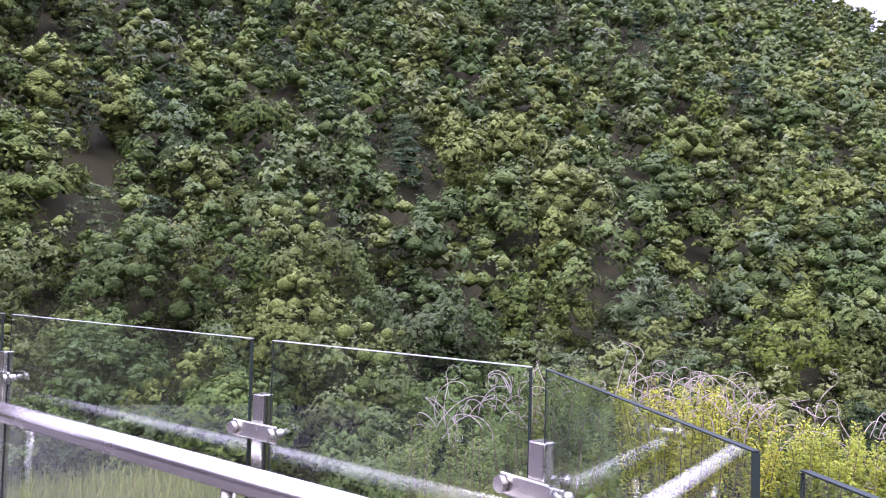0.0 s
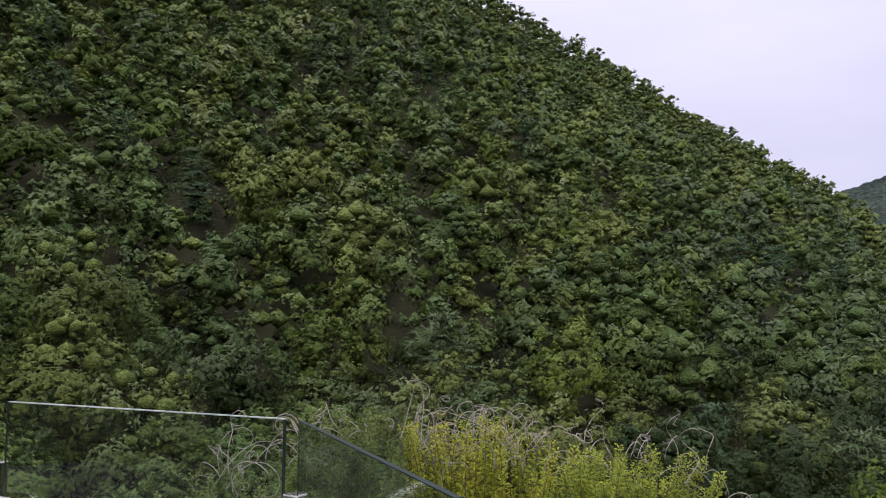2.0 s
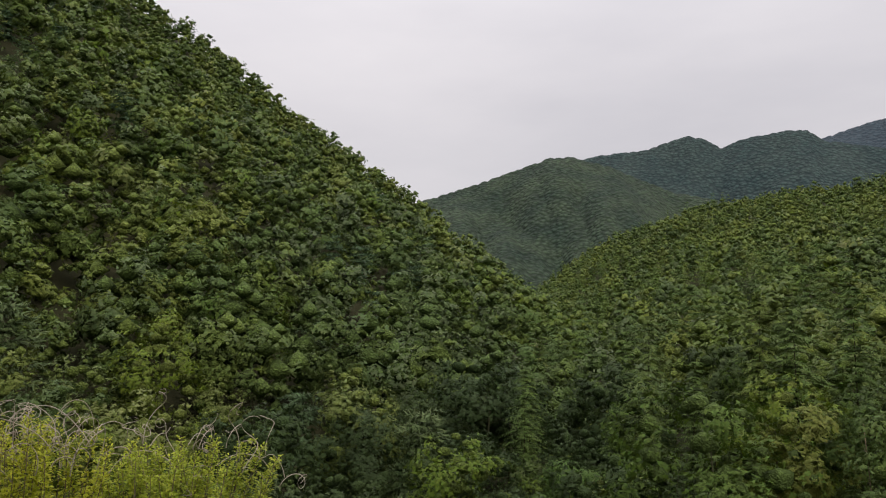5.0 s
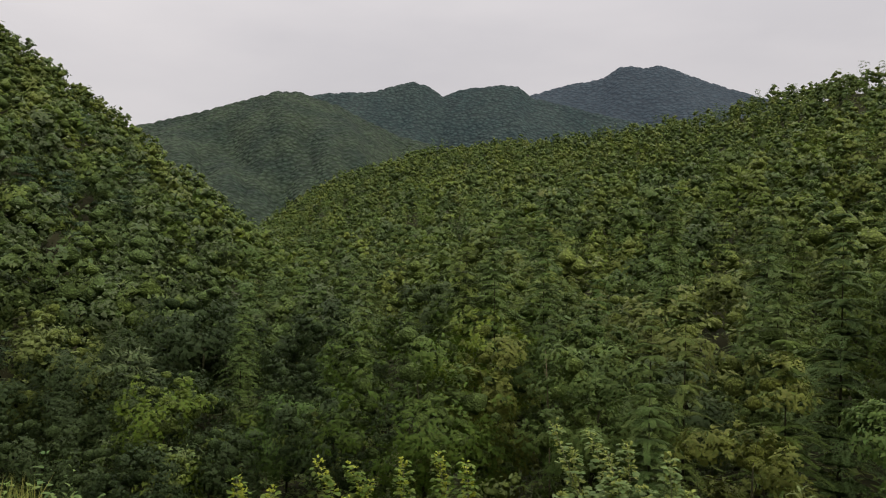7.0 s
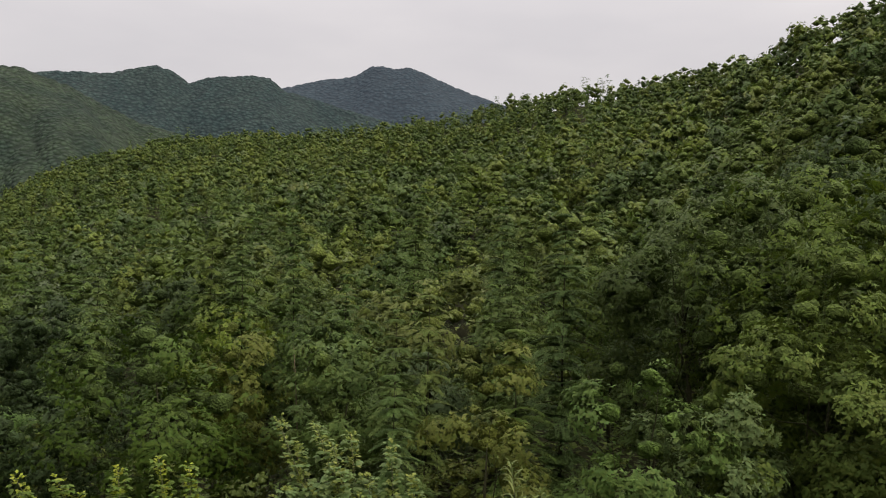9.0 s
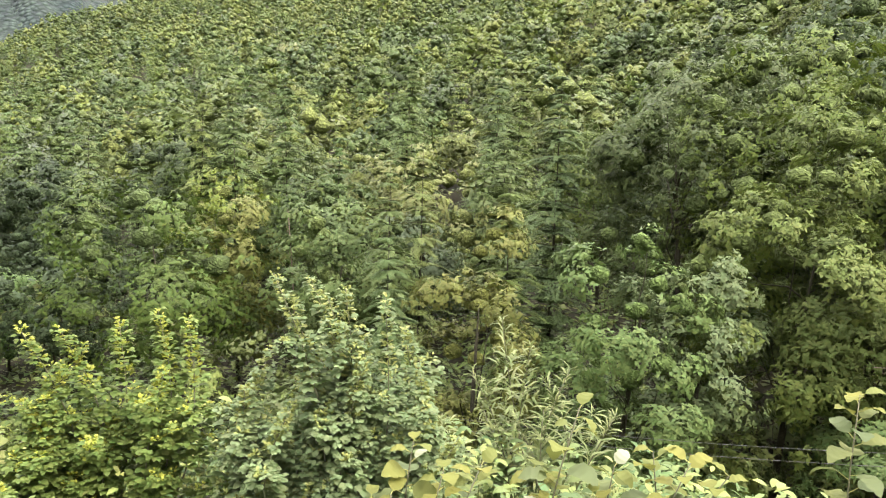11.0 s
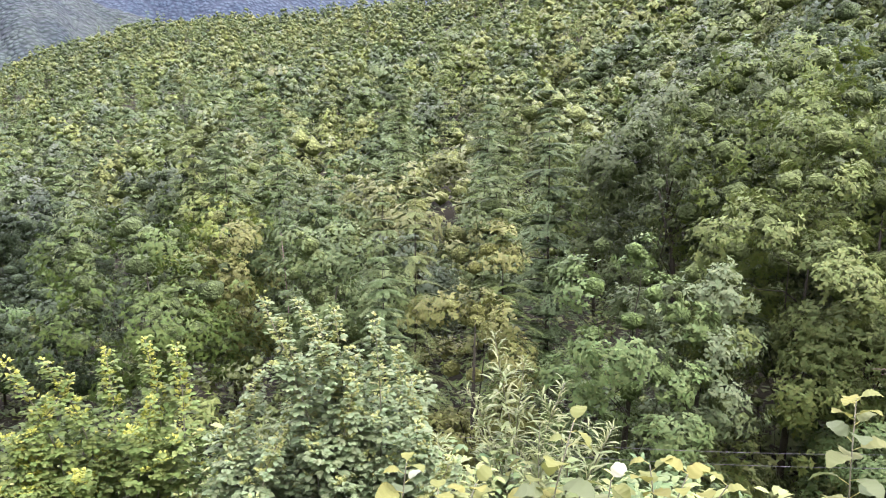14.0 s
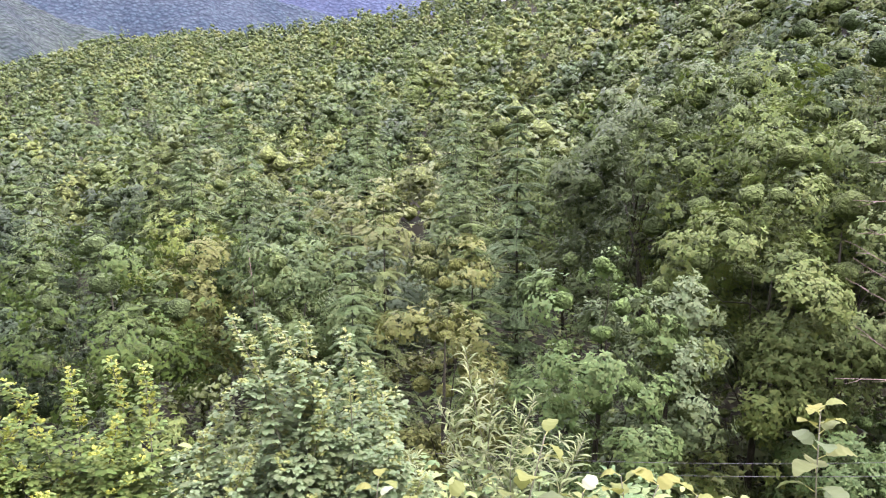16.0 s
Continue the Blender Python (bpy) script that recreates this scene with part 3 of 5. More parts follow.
def make_variant(kind, detail):
    near = detail == "near"
    if kind == "oak" and detail == "tall":
        wood, lv = broadleaf(rng0, rng0.uniform(12, 14), rng0.uniform(3.2, 3.8), 17000, 0.145, 90, 0.22, 6, False, 1)
    elif kind in ("oak", "alder"):
        wood, lv = broadleaf(rng0, rng0.uniform(7.2, 9.2), rng0.uniform(2.5, 3.2), 20000 if near else 7500, 0.12 if near else 0.165, 96 if near else 84, 0.20, 6 if near else 5, False, 1)
    elif kind == "larch":
        wood, lv = conifer(rng0, rng0.uniform(10, 12), rng0.uniform(1.9, 2.4), 19000 if near else 8000, 0.115 if near else 0.19, 26, fine=False)
    else:
        wood, lv = conifer(rng0, rng0.uniform(7, 8.5), rng0.uniform(2.2, 2.8), 2400 if near else 2200, 0.4 if near else 0.42, 9, flat=0.5, first=0.4, fine=near)
    return tree_thing(LABELS[kind][0], wood, lv, MATS[kind], LABELS[kind][1], group="trees of the near slopes")


POOL = {(k, d): [make_variant(k, d) for _ in range(VARIANTS if k == "oak" else 4)] for k in NEAR for d in ("near", "mid")}
POOL.update({("alder", d): [make_variant("alder", d) for _ in range(4)] for d in ("near", "mid")})
POOL["oak", "tall"] = [make_variant("oak", "tall") for _ in range(4)]
USED = set()


def stand(kind, detail, x, y, scale, rng):
    pool = POOL[kind, detail]
    i = int(rng.integers(len(pool)))
    m = Matrix.Translation((x, y, float(ground_z(x, y)))) @ pose(0, 0, 0, rng.normal() * 2, rng.normal() * 2, rng.uniform(0, 360)) @ Matrix.Scale(scale, 4)
    if (kind, detail, i) not in USED:
        USED.add((kind, detail, i))
        pool[i].matrix_basis = m
        return pool[i]
    ob = copy_thing(pool[i], m)
    ob.matrix_basis = m
    return ob


REACH = 60.0  # trees nearer than this are single things
FAR = {"oak": [], "larch": [], "pine": []}
# kind, x, y, height, spread, share of bare stem, leaves, label
EDGE_TREES = [
    ("oak", 17.6, -2.4, 8.8, 1.9, 0.0, M_BRIGHT, "rounded bright green young oak at the wood's edge"),
    ("oak", 18.6, -4.2, 8.2, 2.1, 0.0, M_OAK, "grey-green oak with a leafy skirt down to the ground"),
    ("oak", 19.8, 1.1, 8.0, 1.7, 0.0, M_OLIVE, "yellow-olive rounded tree at the wood's edge"),
    ("larch", 23.4, 4.1, 9.2, 1.5, 0.1, M_LARCH, "slim dark green young larch"),
    ("larch", 26.4, 3.6, 9.6, 1.7, 0.1, M_LARCH, "slim dark green young larch"),
    ("larch", 20.4, 3.5, 7.6, 1.4, 0.08, M_LARCH, "slim young larch with flat sprays"),
    ("larch", 28.6, -0.9, 12.2, 2.6, 0.1, M_LARCH, "tall larch with long drooping boughs"),
    ("larch", 26.2, 0.6, 8.5, 1.9, 0.1, M_LARCH, "larch with long drooping boughs"),
    ("oak", 28.4, 11.0, 7.2, 2.3, 0.08, M_OLIVE, "olive-yellow broad tree before the dark oaks"),
    ("larch", 29.0, 14.6, 6.4, 1.5, 0.02, M_LARCH, "light green cone-shaped young larch"),
    ("oak", 28.8, 7.4, 8.6, 2.4, 0.15, M_OAK, "oak with a high dark crown over bare stems"),
]
SLOPE_TREES = [
    ("oak", 23.6, -7.9, 13.0, 3.6, 0.06, M_OAK, "tall spreading oak with leafy flat boughs"),
    ("oak", 27.6, -5.4, 13.0, 3.6, 0.1, M_OAK, "tall oak with leafy flat boughs"),
    ("oak", 20.2, -8.6, 11.4, 3.0, 0.16, M_OAK, "spreading oak with large leaves over a bare stem"),
    ("oak", 19.3, -6.4, 10.4, 2.3, 0.02, M_OAK, "leafy oak with layered boughs before the dark wood"),
    ("oak", 17.9, -7.6, 5.2, 1.7, 0.0, M_BRIGHT, "low leafy young oak at the wood's edge"),
    ("oak", 22.0, -13.0, 13.5, 3.8, 0.06, M_OAK, "tall oak at the slope's foot"),
    ("oak", 28.5, 36.0, 8.2, 2.9, 0.05, M_SHADED_OAK, "rounded valley oak with a dense crown, leaves darkened for shade"),
    ("oak", 33.0, 30.4, 7.4, 2.7, 0.05, M_SHADED_OAK, "low rounded valley oak, leaves darkened for shade"),
    ("oak", 44.5, 31.5, 8.0, 3.0, 0.05, M_SHADED_OAK, "rounded valley oak with a dense crown, leaves darkened for shade"),
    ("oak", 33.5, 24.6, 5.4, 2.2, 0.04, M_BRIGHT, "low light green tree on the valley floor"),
    ("oak", 36.5, 38.5, 7.8, 2.9, 0.05, M_SHADED_OAK, "rounded valley oak with a dense crown, leaves darkened for shade"),
]
KEYED = EDGE_TREES + SLOPE_TREES
rk = np.random.default_rng(11)
for kind, x, y, h, w, low, mat, label in KEYED:
    if kind == "oak":
        wood, lv = broadleaf(rk, h, w, int(7500 * w * max(1.0, h / 8)) + 3000, 0.115, int((34 * w + 20) * max(1.0, h / 8)), low + 0.04, level=2)
    else:
        wood, lv = conifer(rk, h, w, int(26000 + 13000 * w), 0.095, int(h * 2.2), first=low, fine=False)
    ob = tree_thing(LABELS[kind][0], wood, lv, mat, label, group="trees of the near slopes")
    ob.matrix_basis = pose(x, y, float(ground_z(x, y)), 0, 0, rk.uniform(0, 360))
pts, rngp = candidates(3, -150, 440, -80, 440, 4.7)
for x, y in pts:
    az, r = math.degrees(math.atan2(x, y)), math.hypot(x, y)
    if not -36 < az < 119 or r < (24 if az > 62 else 34 + 4 * math.sin(az * 0.4)) or any((x - k[1]) ** 2 + (y - k[2]) ** 2 < 6.5 for k in KEYED):
        continue
    inA, inB = r < table(az, A_AZ, A_RR) + 6 and az < 58, r < table(az, B_AZ, B_RR) + 6 and az > 49
    if not (inA or inB):
        continue
    if r < 150:
        for _ in range(2 if az > 85 else 1):
            FAR["oak"].append((x + rngp.uniform(-2.2, 2.2), y + rngp.uniform(-2.2, 2.2), 999.0 if r > 62 else 998.0, rngp.uniform(0.42, 0.66)))
    if r > 185:
        continue
    kind = species_at(x, y, az, r, rngp)
    sc = rngp.uniform(0.68, 1.22) if az > 52 else rngp.uniform(0.78, 1.34)
    if az > 88 and r < 110:
        tall = min((az - 88) / 12, 1)
        if r < 50 and rngp.random() < 0.2:
            continue
        if r < 46 and kind == "oak" and tall > 0.4:
            stand("oak", "tall", x, y, sc * (0.70 + 0.12 * tall), rngp)
            continue
    elif az < 62 and r < 42:
        sc *= 0.85
    if r < REACH:
        # most oaks along the valley get leaves darkened in place of its shade
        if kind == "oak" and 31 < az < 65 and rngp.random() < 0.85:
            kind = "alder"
        stand(kind, "near" if r < 33 else "mid", x, y, sc, rngp)
    else:
        FAR[kind].append((x, y, r, sc))
pts, rngf = candidates(8, -170, 460, -60, 460, 3.9)
for x, y in pts:
    az, r = math.degrees(math.atan2(x, y)), math.hypot(x, y)
    inA, inB = r < table(az, A_AZ, A_RR) + 6 and -36 < az < 58, r < table(az, B_AZ, B_RR) + 6 and 49 < az < 119
    if r > 183 and (inA or inB):
        FAR[species_at(x, y, az, r, rngf)].append((x, y, r, rngf.uniform(0.60, 1.0)))
# low growth under the wood's edge
pts, rngu = candidates(5, -40, 46, -24, 46, 1.9)
under = []
for _ in range(5):
    wood, lv = broadleaf(rngu, 2.4, 1.3, 1300, 0.15, 14, 0.0, 6, False, 1)
    top = new("understory_bush")
    tagged(top, "low leafy bush under the edge of the wood", "bush", "bushes under the wood")
    part("stem", mesh_from("stem", *wood, M_BARK, smooth=True), None, top)
    part("foliage", array_mesh("foliage", lv[0], lv[1], M_OAK, None, IN_OAK, *lv[2:]), None, top)
    under.append(top)
fresh = list(under)
for x, y in pts:
    az, r = math.degrees(math.atan2(x, y)), math.hypot(x, y)
    if not -34 < az < 119 or not (12.5 if az > 100 else 15 if az > 60 else 14.5 if az < 6 else 20) < r < (25 if az > 60 else 29) or rngu.random() < 0.12 or (105 < az < 107.5 and r < 19):
        continue
    m = Matrix.Translation((x, y, float(ground_z(x, y)))) @ pose(0, 0, 0, 0, 0, rngu.uniform(0, 360)) @ Matrix.Scale(rngu.uniform(0.7, 1.4) * (0.6 if r < 19 else 1.0), 4)
    ob = fresh.pop() if fresh else copy_thing(under[int(rngu.integers(5))], m)
    ob.matrix_basis = m
for k, pool in POOL.items():
    for i, ob in enumerate(pool):
        if (*k, i) not in USED:
            for o in (*ob.children_recursive, ob):
                bpy.data.objects.remove(o)


def far_woods(kind, name, label, material, inside):
    """The woods past the near slopes, joined: a bank of crowns, turned and scaled."""
    rng = np.random.default_rng(21)
    banks = {}
    for d, (n, size, clumps, level) in enumerate(((1600, 0.235, 36, 0), (700, 0.34, 22, 0), (270, 0.52, 12, 0), (90, 0.76, 7, 0), (90, 0.50, 6, 0), (900, 0.24, 12, 1))):
        out_b = []
        for _ in range(8):
            if kind == "oak":
                v, f, c, nl = broadleaf_arrays(rng, rng.uniform(7.0, 9.0), rng.uniform(2.5, 3.2), n, size, clumps, 0.2, 4, False, level)
            elif kind == "larch":
                v, f, nl, nm = conifer(rng, rng.uniform(9, 11.5), rng.uniform(1.9, 2.4), n, size * 1.3, 10, fine=False)[1]
            else:
                v, f, nl, nm = conifer(rng, rng.uniform(7, 8), rng.uniform(2.2, 2.6), n, size * 1.3, 6, flat=0.5, first=0.4, fine=False)[1]
            out_b.append((v, f, nl, NORMALS.pop() if NORMALS else nm))
        banks[d] = out_b
    V, F, P, S, K, o = [], [], [], [], [], 0
    for x, y, r, sc in FAR[kind]:
        v, f, nl, nm = banks[4 if r == 999 else 5 if r == 998 else 0 if r < 85 else 1 if r < 125 else 2 if r < 190 else 3][int(rng.integers(8))]
        a = rng.uniform(0, 2 * math.pi)
        c, s = math.cos(a) * sc, math.sin(a) * sc
        w = np.stack([v[:, 0] * c - v[:, 1] * s + x, v[:, 0] * s + v[:, 1] * c + y, v[:, 2] * sc + float(ground_z(x, y))], 1)
        if nm is not None:
            K.append(np.stack([nm[:, 0] * math.cos(a) - nm[:, 1] * math.sin(a), nm[:, 0] * math.sin(a) + nm[:, 1] * math.cos(a), nm[:, 2]], 1))
        # crowns beside the valley take a darker tint to stand in for shade
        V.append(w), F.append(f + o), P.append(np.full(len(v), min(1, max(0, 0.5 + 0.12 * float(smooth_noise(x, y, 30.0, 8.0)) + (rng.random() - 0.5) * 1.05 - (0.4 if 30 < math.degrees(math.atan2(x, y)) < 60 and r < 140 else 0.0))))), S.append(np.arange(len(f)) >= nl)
        o += len(v)
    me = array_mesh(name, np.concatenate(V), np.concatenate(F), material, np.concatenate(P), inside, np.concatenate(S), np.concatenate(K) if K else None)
    tagged(new(name, me), label, "woods", kind="stuff")


far_woods("oak", "oak_woods", "dense oak woods covering the hillsides", M_OAK_FAR, IN_OAK_FAR)
far_woods("larch", "larch_woods", "light green larch plantation on the hillside", M_LARCH_FAR, IN_LARCH_FAR)
far_woods("pine", "pine_woods", "dark pines scattered over the upper hillside", M_PINE_FAR, IN_PINE_FAR)

# ---------------------------------------------------------------- far ridges
C_AZ = (28, 38, 42.4, 44.8, 48, 51.6, 53.2, 55.3, 58.2, 60.3, 61.3, 62.4, 63.5, 64.8, 67.8, 69.0, 69.9, 73, 78, 90)
C_EL = (3, 6, 7.5, 8.5, 9.6, 11.2, 11.5, 11.9, 12.1, 12.75, 12.95, 12.65, 11.95, 12.5, 12.85, 12.75, 12.0, 11.3, 10, 6)
D_AZ = (55, 64, 69.7, 72.5, 75.1, 76.2, 77.1, 77.9, 79.05, 80, 81.7, 82.1, 85.5, 90, 100)
D_EL = (9, 11, 12.15, 12.95, 13.4, 14.1, 14.15, 13.95, 14.15, 13.8, 13.1, 12.9, 11.75, 10.5, 8)


def cell_domes(x, y, s):
    """Rounded crowns on a jittered grid: 1 in their middles, 0 between them."""
    i, j = np.floor(x / s), np.floor(y / s)
    best = np.full(x.shape, 9.0)
    for a in (-1, 0, 1):
        for b in (-1, 0, 1):
            h = np.sin((i + a) * 127.1 + (j + b) * 311.7) * 43758.5453
            k = np.sin((i + a) * 269.5 + (j + b) * 183.3) * 43758.5453
            best = np.minimum(best, (x / s - i - a - 0.15 - 0.7 * (h - np.floor(h))) ** 2 + (y / s - j - b - 0.15 - 0.7 * (k - np.floor(k))) ** 2)
    return np.clip(1 - best, 0, 1)


# Air haze over the ridges is put into the material as bluish emission.
def ridge_material(name, low, high, haze, strength, cell):
    m = canopy_material(name, low, low, low, cell=cell, gap_shade=0.55, relief=0.8 / cell)
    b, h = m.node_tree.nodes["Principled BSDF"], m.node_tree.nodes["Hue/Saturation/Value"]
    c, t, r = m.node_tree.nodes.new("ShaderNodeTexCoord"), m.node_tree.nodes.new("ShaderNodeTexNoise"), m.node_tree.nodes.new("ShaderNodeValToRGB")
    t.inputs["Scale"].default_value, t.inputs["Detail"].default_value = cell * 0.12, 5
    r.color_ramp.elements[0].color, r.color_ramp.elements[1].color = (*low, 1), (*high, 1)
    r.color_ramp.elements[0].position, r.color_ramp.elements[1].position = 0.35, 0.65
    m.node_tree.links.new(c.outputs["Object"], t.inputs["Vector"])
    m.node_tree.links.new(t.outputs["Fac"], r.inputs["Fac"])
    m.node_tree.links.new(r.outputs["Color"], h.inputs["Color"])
    b.inputs["Emission Color"].default_value, b.inputs["Emission Strength"].default_value = (*haze, 1), strength
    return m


def spurs(az, u):
    """Ribs and gullies down a mountainside, none at its crest and foot."""
    s = np.abs(np.sin(az * 0.22 + 2.2 * u + 0.4)) + 0.4 * np.abs(np.sin(az * 0.5 - 2.5 * u)) + 0.2 * np.abs(np.sin(az * 1.3 + 4 * u))
    return (s - 0.95) * np.sin(np.pi * np.clip(u, 0, 1))


def ridge_woods():
    """Crowns all over the green ridge, joined."""
    rng = np.random.default_rng(29)
    n = 7000
    az, u = rng.uniform(40, 66, n), rng.uniform(0.0, 1.03, n) ** 0.8
    r = 400 + 220 * u
    top = EYE + 620 * np.tan(np.radians(table(az, N_AZ, N_EL))) - 3.4
    z = -6 + (top + 6) * np.where(u < 1, u, 2 - u) + spurs(az, u) * 20.0 - 3.0
    x, y = r * np.sin(np.radians(az)), r * np.cos(np.radians(az))
    v, f = lumps(rng, np.stack([x, y, z + 1.5], 1), rng.uniform(1.5, 3.2, n), 1, 1.1)
    me = array_mesh("ridge_woods", v, f, IN_HAZY, np.repeat(rng.random(n), len(v) // n))
    me.polygons.foreach_set("use_smooth", np.ones(len(f), dtype=bool))
    tagged(new("ridge_woods", me), "woods covering the ridge behind the valley, tinted blue-green for haze", "woods", kind="stuff")


# Leaf colours of the ridge woods, shifted to blue-green to paint in haze.
HAZY = ((0.046, 0.072, 0.034), (0.060, 0.088, 0.040), (0.076, 0.102, 0.044))
IN_HAZY = canopy_material("ridge_inside", *HAZY, source="plant", cell=1.2, gap_shade=0.6, relief=0.5)


def ridge(name, xs, el, r0, r1, z0, material, rough, label, crown, steps):
    az = np.linspace(xs[0], xs[-1], 420)
    u = np.linspace(0, 1.15, steps)
    U, A = np.meshgrid(u, az, indexing="ij")
    R = r0 + (r1 - r0) * U
    top = EYE + r1 * np.tan(np.radians(table(A, xs, el))) - crown * 0.3
    X, Y = R * np.sin(np.radians(A)), R * np.cos(np.radians(A))
    Z = z0 + (top - z0) * np.where(U < 1, U, 2 - U)
    Z = Z + spurs(A, U) * rough + cell_domes(X, Y, crown * 1.2) * crown * 0.6
    n, k = R.shape
    i = (np.arange(n - 1)[:, None] * k + np.arange(k - 1)[None]).ravel()
    me = array_mesh(name, np.stack([X, Y, Z], -1).reshape(-1, 3), np.stack([i, i + 1, i + k + 1, i + k], 1), material)
    tagged(new(name, me), label, "mountain", kind="structure")


# Bluish base and emission stand in for haze, stronger with distance.
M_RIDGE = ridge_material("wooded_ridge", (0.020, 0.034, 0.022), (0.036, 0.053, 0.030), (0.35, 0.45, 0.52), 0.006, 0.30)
M_HAZY_RIDGE = ridge_material("hazy_far_ridge", (0.018, 0.034, 0.030), (0.028, 0.044, 0.036), (0.34, 0.44, 0.58), 0.036, 0.20)
M_HAZY_PEAK = ridge_material("hazy_peak", (0.016, 0.026, 0.030), (0.022, 0.034, 0.038), (0.36, 0.45, 0.60), 0.085, 0.10)
N_AZ = (28, 38, 42.0, 45.6, 47.9, 49.4, 51.4, 53.0, 53.8, 55.8, 57.5, 60.0, 62.9, 66, 72, 80)
N_EL = (4, 7, 8.6, 9.7, 10.5, 11.0, 11.7, 11.8, 11.5, 11.0, 10.2, 9.1, 8.4, 7.6, 6.4, 5)
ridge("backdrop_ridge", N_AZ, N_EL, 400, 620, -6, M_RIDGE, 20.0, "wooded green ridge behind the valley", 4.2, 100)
ridge_woods()
ridge("backdrop_far_ridge", C_AZ, C_EL, 800, 1050, -6, M_HAZY_RIDGE, 20.0, "wooded ridge with rounded tops, blue-green haze put into its colour", 6.0, 60)
ridge("backdrop_peak", D_AZ, D_EL, 1300, 1900, 0, M_HAZY_PEAK, 45.0, "mountain peak on the horizon, blue-grey haze put into its colour", 9.0, 36)

# ---------------------------------------------------------------- terrace and railing
P0, P1, P2 = Vector((-1.80, 3.34, 0)), Vector((-0.461, 2.302, 0)), Vector((0.289, 1.707, 0))
D1 = (P2 - P1).normalized()
D2 = Vector((0.155, -0.988, 0)).normalized()
POST_TOP, GLASS_TOP, RAIL_TOP = 1.19, 1.35, 1.01


def yaw_of(d):
    return math.degrees(math.atan2(d.y, d.x))


railing = new("glass_railing")
tagged(railing, "frameless glass railing on square brushed steel posts", "railing")


def glass_post(p, turn):
    m = pose(p.x, p.y, 0, 0, 0, turn)
    bm = block(0.046, 0.046, POST_TOP, 0.003)
    bmesh.ops.translate(bm, verts=bm.verts, vec=(0, 0, POST_TOP / 2))
    bm.transform(m)
    post = part("post", bm, M_STEEL, railing)
    for z in (POST_TOP - 0.105, 0.28):
        bm = block(0.20, 0.010, 0.050, 0.0045, 3)
        bmesh.ops.translate(bm, verts=bm.verts, vec=(0, -0.032, z))
        bm.transform(m)
        part("clamp_arm", bm, M_STEEL, post)
        for x in (-0.085, 0.085):
            bm = bmesh.new()
            for rad, dep, off in ((0.019, 0.014, -0.046), (0.015, 0.030, -0.014)):
                g = bmesh.ops.create_cone(bm, cap_ends=True, segments=20, radius1=rad, radius2=rad, depth=dep)["verts"]
                bmesh.ops.rotate(bm, verts=g, matrix=Matrix.Rotation(radians(90), 3, "X"))
                bmesh.ops.translate(bm, verts=g, vec=(x, off, z))
            bmesh.ops.bevel(bm, geom=[e for e in bm.edges if e.calc_face_angle(0) > 1], offset=0.002, segments=2, affect="EDGES")
            bm.transform(m)
            part("bolt", bm, M_STEEL, post)


def add_panel(a, b, near_gap, far_gap, pale):
    """A pane between two posts, with polished edges of its own."""
    d = (b - a).normalized()
    a2, b2 = a + d * near_gap, b - d * far_gap
    c, h, w = (a2 + b2) / 2, GLASS_TOP - 0.12, (b2 - a2).length
    m = pose(c.x, c.y, 0.12 + h / 2, 0, 0, yaw_of(d))
    bm = block(w - 0.004, 0.010, h - 0.004)
    bm.transform(m)
    pane = part("glass_panel", bm, M_GLASS, railing, "clear glass pane with green edges")
    pane.visible_shadow = False
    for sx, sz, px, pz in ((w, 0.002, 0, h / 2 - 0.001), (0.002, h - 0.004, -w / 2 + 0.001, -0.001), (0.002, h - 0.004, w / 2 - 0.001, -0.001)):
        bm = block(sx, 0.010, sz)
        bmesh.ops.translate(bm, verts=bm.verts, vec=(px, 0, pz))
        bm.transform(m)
        # top edges of the first panes carry the sky's sheen as pale colour
        part("polished_edge", bm, M_SHEEN_EDGE if pale and pz > 0.1 else M_EDGE, pane, "polished glass edge")


def edge_material():
    m, n, l, b = nodes_of("glass_edge")
    b.inputs["Base Color"].default_value = (0.016, 0.026, 0.018, 1)
    b.inputs["Roughness"].default_value, b.inputs["IOR"].default_value = 0.6, 1.3
    return m


M_EDGE = edge_material()
# Glass edge painted pale to imitate sky reflected along the top.
M_SHEEN_EDGE = surface_material("sky_sheen_edge", (0.30, 0.34, 0.29), (0.42, 0.45, 0.39), 0.35, 9.0, bump=0.05)
P3 = P2 + D2 * 0.89
P4 = P3 + D2 * 0.75
Pm = P0 - D1 * 1.8
for p, t in ((Pm, yaw_of(D1)), (P0, yaw_of(D1)), (P1, yaw_of(D1)), (P2, yaw_of(D1) - 12), (P3, yaw_of(D2)), (P4, yaw_of(D2))):
    glass_post(p, t)
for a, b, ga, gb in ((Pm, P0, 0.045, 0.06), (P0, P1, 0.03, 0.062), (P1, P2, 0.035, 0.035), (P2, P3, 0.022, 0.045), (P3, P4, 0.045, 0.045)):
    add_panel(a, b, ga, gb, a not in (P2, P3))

inward = Vector((-0.61, -0.79, 0)).normalized()
rail = new("handrail")
tagged(rail, "round polished steel handrail on slim posts before the glass", "handrail")
ra, rb = Pm + inward * 0.115, P2 + inward * 0.115 + D1 * -0.05
path = [(*(ra + (rb - ra) * u).xy, RAIL_TOP - 0.039) for u in (0, 0.5, 1)]
part("tube", mesh_from("tube", *tube(path, 0.039, 24), M_STEEL, smooth=True), None, rail)
